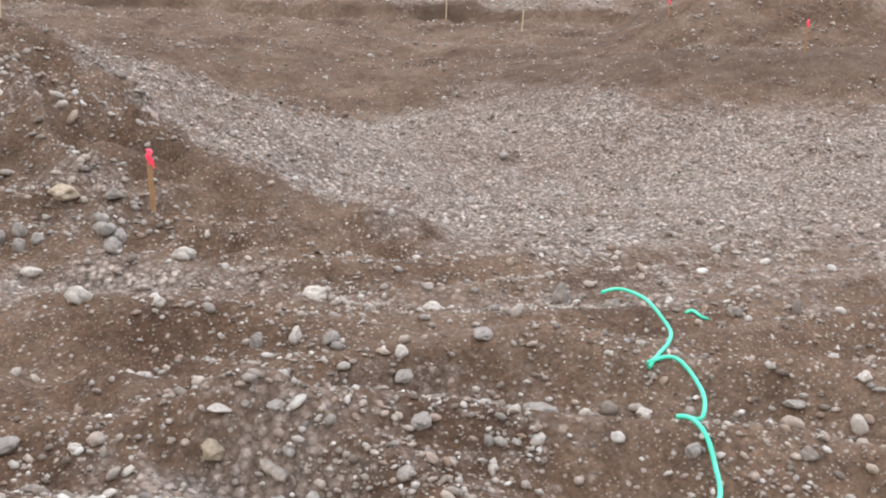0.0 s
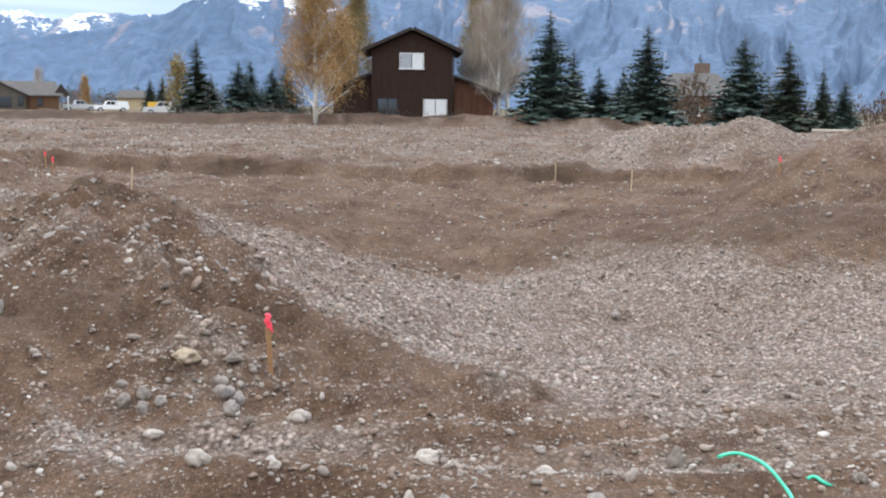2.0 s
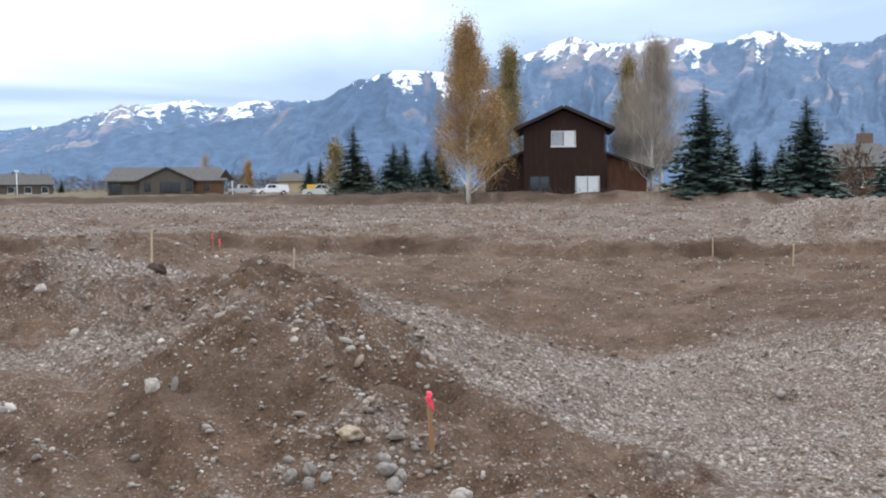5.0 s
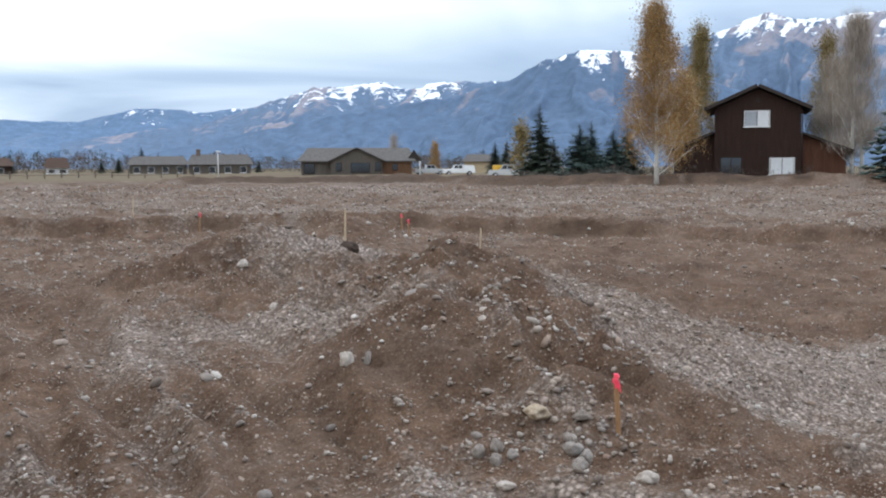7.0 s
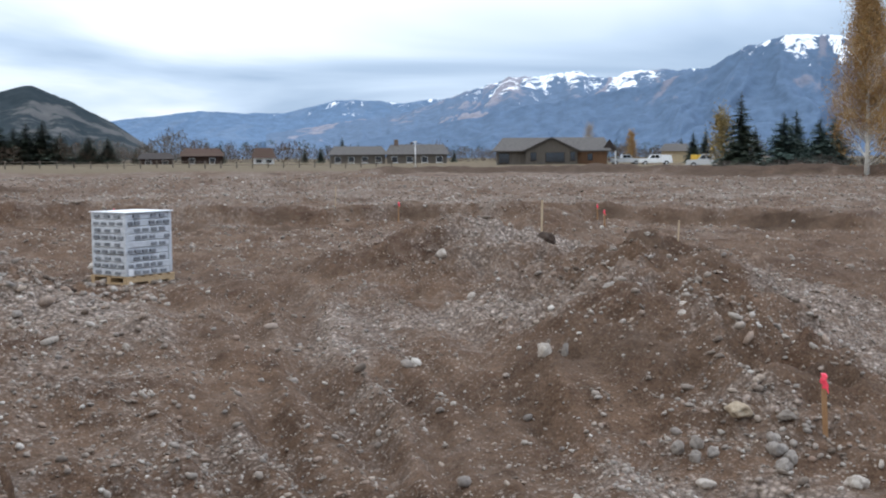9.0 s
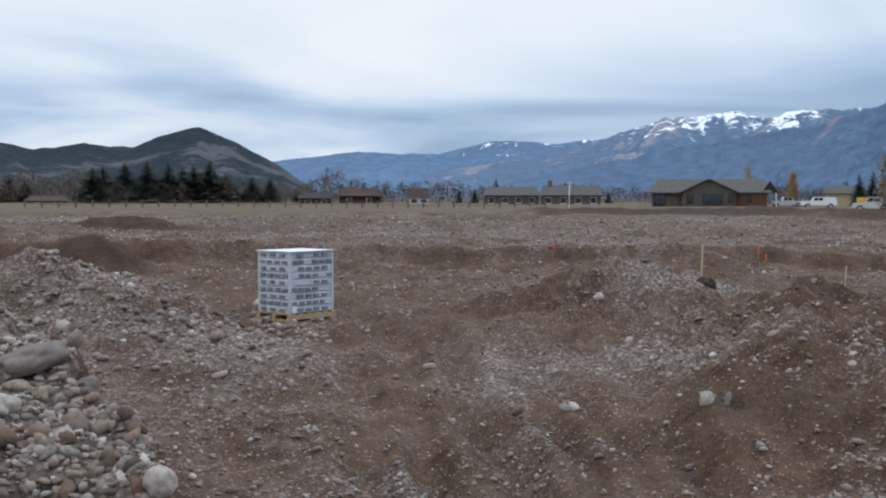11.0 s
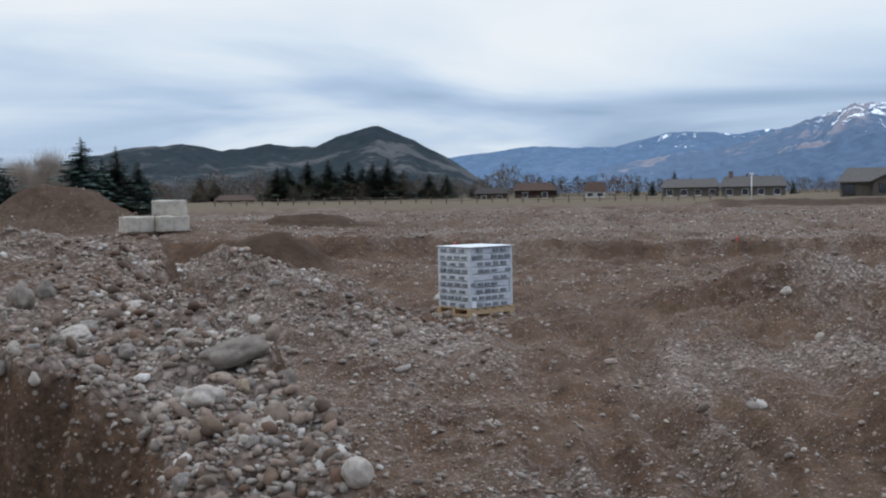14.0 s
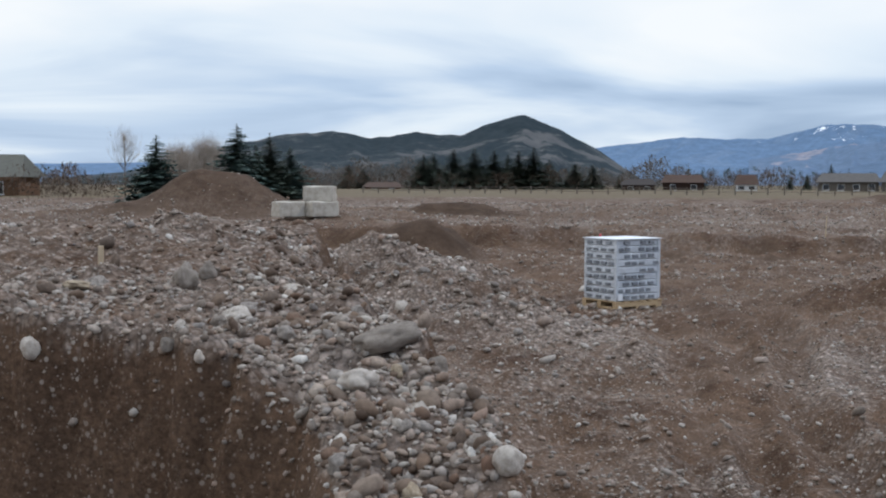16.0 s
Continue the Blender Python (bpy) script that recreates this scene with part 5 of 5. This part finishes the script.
def stand(kind, az, d, high, fat=1.0, turn=0.0, label=""):
    p = on(az, d, -0.05)
    s = high / 8.0
    fat *= 1.34
    m = Matrix.Translation(p) @ pose(0, 0, 0, 0, 0, turn) @ Matrix.Diagonal((s * fat, s * fat, s, 1))
    if first[kind]:
        first[kind] = False
        ob = sp[kind]
        ob.matrix_world = m
    else:
        ob = copy_thing(sp[kind], m)
        ob.matrix_basis = m
    if label:
        ob["label"] = label
    return ob


for i, (k, a, dd, h, f) in enumerate([
        (0, -32.5, 80, 7.9, 1.0), (2, -33.7, 85, 5.8, 0.95), (1, -35.0, 83, 4.5, 1.1), (0, -37.35, 80, 6.8, 1.1), (1, -42.0, 82, 6.6, 1.1), (2, -44.1, 80, 6.2, 1.1), (2, -45.7, 86, 4.8, 0.9), (1, -46.7, 88, 3.9, 1.0), (2, -39.9, 118, 7.3, 1.1), (1, -36.2, 90, 4.6, 1.2)]):
    stand(k, a, dd, h, f, 50 * i, "blue-green spruce rising behind the spoil bank")
for i, (k, a, dd, h, f) in enumerate([
        (2, -14.9, 98, 6.9, 0.95), (1, -16.9, 95, 5.0, 1.1), (0, -17.5, 97, 5.2, 1.0), (1, -18.6, 94, 4.4, 1.1), (1, -19.3, 96, 4.9, 1.0), (2, -15.6, 101, 4.0, 1.2), (2, -12.6, 215, 6.2, 1.0), (2, -13.2, 190, 6.0, 1.0), (2, -12.0, 240, 5.5, 1.0)]):
    stand(k, a, dd, h, f, 70 * i, "dark green spruce near the far houses")
for i, (a, dd, h, f) in enumerate([(38.7, 72, 4.4, 1.5), (34.75, 78, 5.4, 1.3), (33.1, 80, 4.7, 1.5), (32.1, 82, 3.9, 1.5), (33.8, 84, 4.1, 1.5)]):
    stand(i % 3, a, dd, h, f, 33 * i, "dark spruce behind the tipped dirt pile")
for i in range(13):
    a = (24.7, 23.65, 22.6, 21.6, 20.9, 20.35, 19.6, 18.8, 17.5, 16.6, 29.0, 28.3, 25.2)[i]
    stand(2, a + 0.0, 285 + 9 * math.sin(i * 2), 1.45 * (6.3, 7.4, 7.2, 7.0, 6.4, 6.8, 7.4, 5.6, 4.8, 4.4, 4.4, 4.0, 6.0)[i], 1.9, 40 * i, "dark spruce in a far row along the field")
for i, (a, h) in enumerate([(5.1, 6.4), (4.3, 5.2), (11.2, 5.2), (11.6, 4.0), (6.2, 4.4), (15.3, 4.0), (-0.6, 3.6), (1.9, 5.0), (7.0, 4.0), (-6.8, 3.2)]):
    stand(2, a, 262 + 6 * i, h, 1.0, 60 * i, "far dark conifer between the houses")


def belt(name, label, az0, az1, d0, d1, count, high, wide, material, seed):
    """A far belt of brush: many small upright sprays grouped into uneven crowns."""
    rs = np.random.default_rng(seed)
    az, d = rs.uniform(az0, az1, count), rs.uniform(d0, d1, count)
    hs = high * np.clip(np.exp(rs.normal(0, 0.25, count)), 0.5, 1.35) * (0.75 + 0.9 * np.clip(fbm(az * 0.8, d * 0.01, 3, seed) + 0.3, 0, 1))
    n = 60
    x, y = -d * np.sin(np.radians(az)), d * np.cos(np.radians(az))
    z = height(x, y)
    u = rs.uniform(0, 1, (count, n)) ** 0.7
    w = wide * (0.25 + 0.75 * np.sin(math.pi * np.clip(u * 0.8 + 0.15, 0, 1)))
    c = np.stack([x[:, None] + rs.normal(0, 0.5, (count, n)) * w, y[:, None] + rs.normal(0, 0.5, (count, n)) * w, z[:, None] + u * hs[:, None]], -1).reshape(-1, 3)
    s = np.clip(np.repeat(hs, n)[:, None] * 0.05, 0.06, 0.30)
    a = rs.normal(0, 1, (len(c), 3)) * s + np.array([0, 0, 1.6]) * s
    b = rs.normal(0, 1, (len(c), 3)) * s * 0.45
    V = np.stack([c - a * 0.5, c + b, c + a], 1)
    return tagged(new(name, joined(name, V, np.array([[0, 1, 2]]), material)), label, "woods", kind="stuff")


belt("bare_brush", "belt of bare tan-grey trees along the field", 12, 32, 300, 345, 420, 5.0, 3.0, M_BRUSH, 3)
belt("rusty_brush", "rust-coloured brush along the far field", 10, 33, 270, 300, 260, 3.2, 2.6, M_RUST, 4)
belt("far_brush", "low bare brush between the far houses", -16, 11, 290, 350, 420, 3.6, 3.0, M_RUST, 5)
belt("far_conifers", "distant dark conifers behind the houses", -16, 46, 350, 400, 330, 4.2, 2.6, M_PINE, 6)
belt("left_brush", "bare brown brush behind the dirt pile", 32, 50, 92, 125, 230, 1.9, 1.6, M_RUST, 7)
belt("right_brush", "bare reddish brush between the spruces", -62, -31, 90, 112, 360, 2.0, 1.3, M_RUST, 8)
belt("house_brush", "bare shrubs and dry stalks before the houses", -31, -14, 84, 92, 170, 0.9, 0.9, M_BRUSH, 9)
belt("back_woods", "dark trees closing the far edge of the valley", 46, 300, 320, 400, 500, 8.0, 5.0, M_PINE, 10)

# ---- houses ----
def siding(name, a, b, pitch=5.0):
    m = Mat(name, 0.8, spec=0.2)
    w = m.n.new("ShaderNodeTexWave")
    w.bands_direction = "X"
    w.inputs["Scale"].default_value, w.inputs["Distortion"].default_value = pitch, 0.4
    m.l.new(m.obj(), w.inputs["Vector"])
    col = m.ramp(m.noise(1.4, 6, 0.7, m.obj(), (3, 3, 0.4)), [(0.3, a), (0.7, b)])
    col = m.mix(0.35, col, m.ramp(w.outputs["Fac"], [(0.0, 0.25), (0.25, 1.0)]), "MULTIPLY")
    m.bump(w.outputs["Fac"], 0.5, 0.03)
    return m.done(col)


M_BROWN = siding("dark_brown_boards", (0.026, 0.014, 0.011), (0.050, 0.028, 0.021))
M_REDWOOD = siding("red_brown_boards", (0.085, 0.035, 0.022), (0.14, 0.065, 0.042))
M_TAUPE = siding("taupe_boards", (0.095, 0.082, 0.070), (0.145, 0.125, 0.107))
M_LOG = siding("orange_log_wall", (0.10, 0.052, 0.029), (0.165, 0.09, 0.05))
M_TAN = plain("tan_stucco", [(0.40, 0.31, 0.19), (0.50, 0.40, 0.27)], 2)
M_SHINGLE = plain("grey_shingle_roof", [(0.065, 0.058, 0.055), (0.105, 0.094, 0.088), (0.145, 0.132, 0.122)], 2.5, 0.9, bump=0.5)
M_DKROOF = plain("dark_brown_roof", [(0.028, 0.020, 0.018), (0.05, 0.038, 0.033)], 3, 0.8)
M_GRNROOF = plain("greenish_grey_roof", [(0.08, 0.078, 0.066), (0.125, 0.12, 0.10)], 2.5, 0.9)
M_RUSTROOF = plain("rust_brown_roof", [(0.06, 0.036, 0.027), (0.095, 0.058, 0.043)], 2.5, 0.9)
M_FRAME = plain("white_window_frame", [(0.62, 0.62, 0.62), (0.75, 0.75, 0.75)], 3, 0.5)
M_DARKTRIM = plain("dark_trim", [(0.02, 0.014, 0.012), (0.035, 0.024, 0.02)], 3, 0.6)
M_BLIND = plain("pale_blind", [(0.62, 0.64, 0.66), (0.74, 0.75, 0.77)], 4, 0.5)
M_GREYBLIND = plain("grey_blind", [(0.30, 0.33, 0.37), (0.40, 0.43, 0.47)], 4, 0.5)
M_PANE = Mat("window_glass", 0.05, 0.0, 0.9).done((0.02, 0.024, 0.03))
M_STONEWALL = plain("chimney_stone", [(0.11, 0.075, 0.06), (0.19, 0.14, 0.115)], 4, 0.9, bump=0.5)


def window(house, x0, x1, z0, z1, y, panes=2, fills=None, frame=None):
    """A framed window that stands 3 cm proud of a wall facing -y."""
    w = part("window", cube(x0, x1, y - 0.03, y + 0.06, z0, z1, 0.01), M_DARKTRIM, house)
    f = 0.06
    for i, (a, b, c, d) in enumerate(((x0, x1, z1 - f, z1), (x0, x1, z0, z0 + f), (x0, x0 + f, z0 + f, z1 - f), (x1 - f, x1, z0 + f, z1 - f))):
        part("frame", cube(a, b, y - 0.07, y - 0.031, c, d), frame or M_FRAME, w)
    step_ = (x1 - x0 - 2 * f) / panes
    for i in range(panes):
        a = x0 + f + step_ * i
        part("pane", cube(a + 0.03, a + step_ - 0.03, y - 0.05, y - 0.031, z0 + f, z1 - f), (fills or [M_PANE])[i % len(fills or [M_PANE])], w)
    part("sill", cube(x0 - 0.08, x1 + 0.08, y - 0.10, y - 0.03, z0 - 0.06, z0 - 0.002), frame or M_FRAME, w)
    return w


def roof_slab(house, p, q, y0, y1, material, thick=0.16):
    """A sloping roof plane from p to q (x, z), with its eave board."""
    dx, dz = q[0] - p[0], q[1] - p[1]
    ln = math.hypot(dx, dz)
    n = (-dz / ln * thick, dx / ln * thick)
    if n[1] < 0:
        n = (-n[0], -n[1])
    r = part("roof", prism([p, q, (q[0] + n[0], q[1] + n[1]), (p[0] + n[0], p[1] + n[1])], y0, y1), material, house)
    return r


def house_at(name, label, az, d, z, turn=0.0):
    p = at(az, d, z)
    return empty(name, Matrix.Translation(p) @ pose(0, 0, 0, 0, 0, az + turn), label, "house")


h = house_at("brown_house", "two-storey dark brown board house with a gable and side wings", -25.6, 85.5, 0.75)
part("wall", prism([(-3.05, 0), (3.05, 0), (3.05, 5.6), (0, 7.0), (-3.05, 5.6)], 0, 9), M_BROWN, h)
part("wing_wall", prism([(-6.0, 0), (-3.06, 0), (-3.06, 3.75), (-6.0, 2.55)], 0.6, 8.5), M_BROWN, h)
part("wing_wall", prism([(3.06, 0), (6.2, 0), (6.2, 2.5), (3.06, 3.65)], 0.6, 8.5), M_REDWOOD, h, "reddish-brown board wing")
roof_slab(h, (-3.75, 5.42), (0, 7.12), -0.55, 9.5, M_DKROOF, 0.24)
roof_slab(h, (3.75, 5.42), (0, 7.12), -0.55, 9.5, M_DKROOF, 0.24)
roof_slab(h, (-6.5, 2.42), (-3.07, 3.82), 0.1, 9.0, M_DKROOF)
roof_slab(h, (6.7, 2.36), (3.07, 3.72), 0.1, 9.0, M_DKROOF)
window(h, -0.96, 0.87, 4.25, 5.42, 0, 2, [M_GREYBLIND, M_BLIND])
window(h, 0.87, 2.65, 0.75, 1.98, 0, 2, [M_BLIND])
window(h, -2.65, -1.05, 0.45, 2.05, 0, 2, [M_PANE], M_DARKTRIM)
part("vent", cube(-0.12, 0.12, -0.05, 0.02, 6.05, 6.3), M_DARKTRIM, h)
part("porch_post", cube(-5.95, -5.8, 0.2, 0.35, 0, 2.5), M_DARKTRIM, h)
part("drain_pipe", tube([(3.12, -0.06, 0.2), (3.12, -0.06, 5.4)], 0.05, 8), M_DARKTRIM, h)
for x in (4.2, 4.7, 5.3):
    part("batten", cube(x, x + 0.05, 0.55, 0.597, 0.2, 2.6), M_LOG, h)

h = house_at("taupe_house", "low taupe single-storey house with a grey shingle roof", -5.55, 190, 0.75)
part("wall", cube(-9.3, 9.3, 0, 9, 0, 2.5), M_TAUPE, h)
part("gable_wall", prism([(-4.3, 0), (4.3, 0), (4.3, 2.5), (0, 4.5), (-4.3, 2.5)], -1.2, -0.004), M_TAUPE, h)
roof = bmesh.new()
prism([(-10.0, 2.35), (10.0, 2.35), (8.9, 4.55), (-8.4, 4.55)], 4.4, 4.6, roof)
a = [roof.verts.new(v) for v in ((-10, -0.7, 2.35), (10, -0.7, 2.35), (9.0, 4.45, 4.6), (-8.4, 4.45, 4.6))]
b = [roof.verts.new(v) for v in ((-10, -0.7, 2.52), (10, -0.7, 2.52), (9.0, 4.45, 4.78), (-8.4, 4.45, 4.78))]
for q in ((0, 1, 2, 3),):
    roof.faces.new([a[i] for i in q][::-1])
    roof.faces.new([b[i] for i in q])
for i in range(4):
    roof.faces.new((a[i], a[(i + 1) % 4], b[(i + 1) % 4], b[i]))
part("roof", roof, M_SHINGLE, h)
roof_slab(h, (-5.0, 2.25), (0, 4.62), -1.7, 4.0, M_SHINGLE)
roof_slab(h, (5.0, 2.25), (0, 4.62), -1.7, 4.0, M_SHINGLE)
part("gable_end", prism([(8.4, 2.5), (11.0, 2.4), (9.7, 4.4)], 0.2, 1.2), M_DARKTRIM, h)
part("porch_post", cube(10.6, 10.8, 0.2, 0.4, 0, 2.4), M_FRAME, h)
part("garage_wall", cube(4.4, 9.2, -0.35, -0.004, 0, 2.35), M_LOG, h, "orange-brown timber wall")
for x0, x1, z0, z1, y in ((-8.9, -7.1, 0.4, 2.1, 0), (-3.5, -2.5, 0.8, 2.2, -1.2), (-1.0, 2.2, 0.6, 2.2, -1.2), (3.1, 4.0, 0.8, 2.3, -1.2), (6.0, 6.9, 0.9, 2.0, -0.35)):
    window(h, x0, x1, z0, z1, y, 2, [M_PANE], M_DARKTRIM)


def low_house(name, label, az, d, wide, wall, roof_h, mat, roof_mat, z=0.6, turn=0.0, deep=7.0, wins=3, hip=0.6):
    h = house_at(name, label, az, d, z, turn)
    part("wall", cube(-wide / 2, wide / 2, 0, deep, 0, wall), mat, h)
    bm = bmesh.new()
    e = 0.6
    v = [bm.verts.new(c) for c in ((-wide / 2 - e, -e, wall), (wide / 2 + e, -e, wall), (wide / 2 + e, deep + e, wall), (-wide / 2 - e, deep + e, wall), (-wide / 2 + hip, deep / 2, wall + roof_h), (wide / 2 - hip, deep / 2, wall + roof_h))]
    for q in ((0, 1, 5, 4), (1, 2, 5), (2, 3, 4, 5), (3, 0, 4), (3, 2, 1, 0)):
        bm.faces.new([v[i] for i in q])
    part("roof", bm, roof_mat, h, m=Matrix.Translation((0, 0, 0.01)))
    for i in range(wins):
        x = -wide / 2 + wide * (i + 0.5) / wins
        window(h, x - 0.7, x + 0.7, wall * 0.32, wall * 0.84, 0, 2, [M_PANE], M_FRAME)
    return h


low_house("lodge", "long low brown house with a grey roof beyond the field", 4.3, 250, 12.0, 2.6, 1.9, M_TAUPE, M_SHINGLE, 0.3, wins=4)
lh = low_house("lodge", "long low brown house with a chimney beyond the field", 1.3, 244, 13.0, 2.6, 2.2, M_TAUPE, M_SHINGLE, 0.3, wins=4)
part("chimney", cube(-5.0, -4.1, 3, 3.9, 3.0, 5.9, 0.03), M_STONEWALL, lh, "brown stone chimney")
low_house("cabin", "small cabin with a rust-brown roof in the field", 9.05, 262, 4.6, 1.7, 2.3, M_FRAME, M_RUSTROOF, 0.6, deep=4, wins=2, hip=0.3)
low_house("barn", "dark brown barn at the far edge of the field", 12.1, 270, 9.5, 2.6, 1.9, M_BROWN, M_RUSTROOF, 0.2, wins=2)
low_house("barn", "dark brown outbuilding beside the far trees", 14.3, 265, 7.5, 2.0, 1.4, M_BROWN, M_DKROOF, 0.2, wins=2)
low_house("shed", "rust-brown shed among the far brush", 27.3, 268, 8.5, 1.8, 1.2, M_REDWOOD, M_RUSTROOF, -0.2, wins=2)
low_house("garage", "small tan garage with a dark roof", -11.75, 225, 5.6, 2.3, 1.5, M_TAN, M_SHINGLE, 0.9, deep=5, wins=0)
low_house("wooded_house", "brown house with a wide roof behind spruces", -39.6, 108, 8.5, 2.7, 2.2, M_LOG, M_SHINGLE, 0.8, wins=3, hip=2.2)
lh = low_house("log_cabin", "orange log cabin with a greenish-grey roof", 47.1, 108, 8.0, 2.3, 2.1, M_LOG, M_GRNROOF, 0.55, turn=-18, wins=2, hip=0.4)
part("porch_beam", cube(-4.4, 4.4, -1.3, -1.1, 2.05, 2.28), M_LOG, lh)
ch = tagged(part("stone_chimney", cube(-0.75, 0.75, -0.5, 0.5, 0, 6.0, 0.05), M_STONEWALL, m=Matrix.Translation(at(-40.0, 113, 0.7)) @ pose(0, 0, 0, 0, 0, -40)), "broad dark stone chimney rising behind a roof", "chimney")

# ---- vehicles ----
M_WHITE = plain("white_car_paint", [(0.72, 0.73, 0.74), (0.80, 0.81, 0.82)], 1, 0.25, bump=0, spec=0.5)
M_SILVER = plain("silver_car_paint", [(0.42, 0.43, 0.44), (0.52, 0.53, 0.54)], 1, 0.3, bump=0, spec=0.5)
M_TYRE = plain("tyre_rubber", [(0.018, 0.018, 0.018), (0.03, 0.03, 0.03)], 4, 0.9)
M_RIM = plain("steel_rim", [(0.35, 0.35, 0.36), (0.5, 0.5, 0.51)], 4, 0.4, 0.7)
M_LAMP = plain("red_lamp_glass", [(0.35, 0.02, 0.02), (0.5, 0.03, 0.03)], 4, 0.3)
M_YELLOW = plain("machine_yellow", [(0.55, 0.33, 0.03), (0.66, 0.42, 0.06)], 3, 0.5)


def pickup(az, d, z, turn, paint_, label, shell):
    t = empty("pickup_truck", Matrix.Translation(at(az, d, z)) @ pose(0, 0, 0, 0, 0, az + turn), label, "pickup truck")
    part("body", prism([(-2.7, 0.45), (2.7, 0.45), (2.72, 0.95), (2.55, 1.08), (1.2, 1.12), (-2.7, 1.12)], -0.95, 0.95), paint_, t)
    cab = part("cab", prism([(-0.75, 1.124), (1.25, 1.124), (0.72, 1.78), (-0.6, 1.80)], -0.85, 0.85), paint_, t)
    for y in (-0.862, 0.852):
        part("side_window", prism([(-0.55, 1.2), (0.1, 1.2), (0.1, 1.68), (-0.5, 1.68)], y, y + 0.01), M_PANE, cab)
        part("side_window", prism([(0.18, 1.2), (1.0, 1.2), (0.65, 1.68), (0.18, 1.68)], y, y + 0.01), M_PANE, cab)
    if shell:
        sh = part("bed_cover", prism([(-2.66, 1.124), (-0.78, 1.124), (-0.78, 1.78), (-2.5, 1.72)], -0.88, 0.88), paint_, t)
        part("side_window", prism([(-2.3, 1.3), (-1.0, 1.3), (-1.0, 1.62), (-2.25, 1.6)], -0.892, -0.882), M_PANE, sh)
    part("bumper", cube(2.7, 2.84, -0.9, 0.9, 0.42, 0.62, 0.03), M_RIM, t)
    part("bumper", cube(-2.84, -2.7, -0.9, 0.9, 0.42, 0.62, 0.03), M_RIM, t)
    for y in (-0.8, 0.62):
        part("tail_lamp", cube(-2.73, -2.70, y, y + 0.18, 0.75, 1.05), M_LAMP, t)
    for x in (-1.75, 1.75):
        for y in (-0.98, 0.74):
            w = part("wheel", tube([(x, y, 0.38), (x, y + 0.24, 0.38)], 0.38, 20), M_TYRE, t)
            part("rim", tube([(x, y - 0.012, 0.38), (x, y + 0.252, 0.38)], 0.21, 14), M_RIM, w)


pickup(-10.75, 190, 0.72, 180 + 6, M_WHITE, "white pickup with a covered bed parked on the grass", True)
pickup(-9.25, 196, 0.75, 10, M_SILVER, "silver pickup parked beside the low house", False)
pickup(-13.35, 150, 0.65, 170, M_SILVER, "pale pickup half hidden behind spoil heaps", False)


def digger(az, d, z):
    t = empty("excavator", Matrix.Translation(at(az, d, z)) @ pose(0, 0, 0, 0, 0, az + 30), "small yellow excavator parked among trees", "excavator")
    for y in (-1.1, 0.7):
        part("track", prism([(-1.6, 0.15), (-1.3, 0), (1.3, 0), (1.6, 0.15), (1.6, 0.6), (1.3, 0.75), (-1.3, 0.75), (-1.6, 0.6)], y, y + 0.4), M_TYRE, t)
    part("engine_house", cube(-1.7, 0.4, -1.0, 1.0, 0.78, 1.7, 0.08), M_YELLOW, t)
    part("cab", cube(0.42, 1.5, -1.0, 0.1, 0.78, 2.4, 0.06), M_PANE, t)
    part("boom", tube([(0.8, 0.5, 1.3), (2.2, 0.5, 3.2), (3.8, 0.5, 2.6)], 0.16, 6), M_YELLOW, t)
    part("stick", tube([(3.8, 0.5, 2.6), (4.2, 0.5, 1.0)], 0.12, 6), M_YELLOW, t)
    part("bucket", prism([(3.8, 0.3), (4.5, 0.3), (4.4, 1.0), (4.0, 1.0)], 0.2, 0.8), M_TYRE, t)


digger(-13.1, 178, 0.7)

# ---- pole and fence ----
p = empty("lamp_post", Matrix.Translation(at(1.39, 150, 0.45)), "slim pale lamp post beyond the dug ground", "lamp post")
part("pole", tube([(0, 0, -0.1), (0, 0, 3.75)], 0.075, 10, None, 0.055), M_FRAME, p)
part("lamp_head", cube(-0.28, 0.28, -0.14, 0.14, 3.75, 3.95, 0.04), M_FRAME, p)
fence = empty("field_fence", Matrix.Identity(4), "weathered post-and-rail fence along the field", "fence")
M_POST = plain("weathered_post", [(0.10, 0.08, 0.065), (0.17, 0.14, 0.115)], 5, 0.9)
last = None
for i in range(34):
    q = on(2.6 + 0.78 * i, 142 + 3 * math.sin(i * 0.4))
    part("post", cube(-0.07, 0.07, -0.07, 0.07, -0.2, 0.95), M_POST, fence, m=Matrix.Translation(q))
    if last:
        for zz in (0.42, 0.8):
            part("rail", tube([last + Vector((0, 0, zz)), q + Vector((0, 0, zz))], 0.035, 6), M_POST, fence)
    last = q
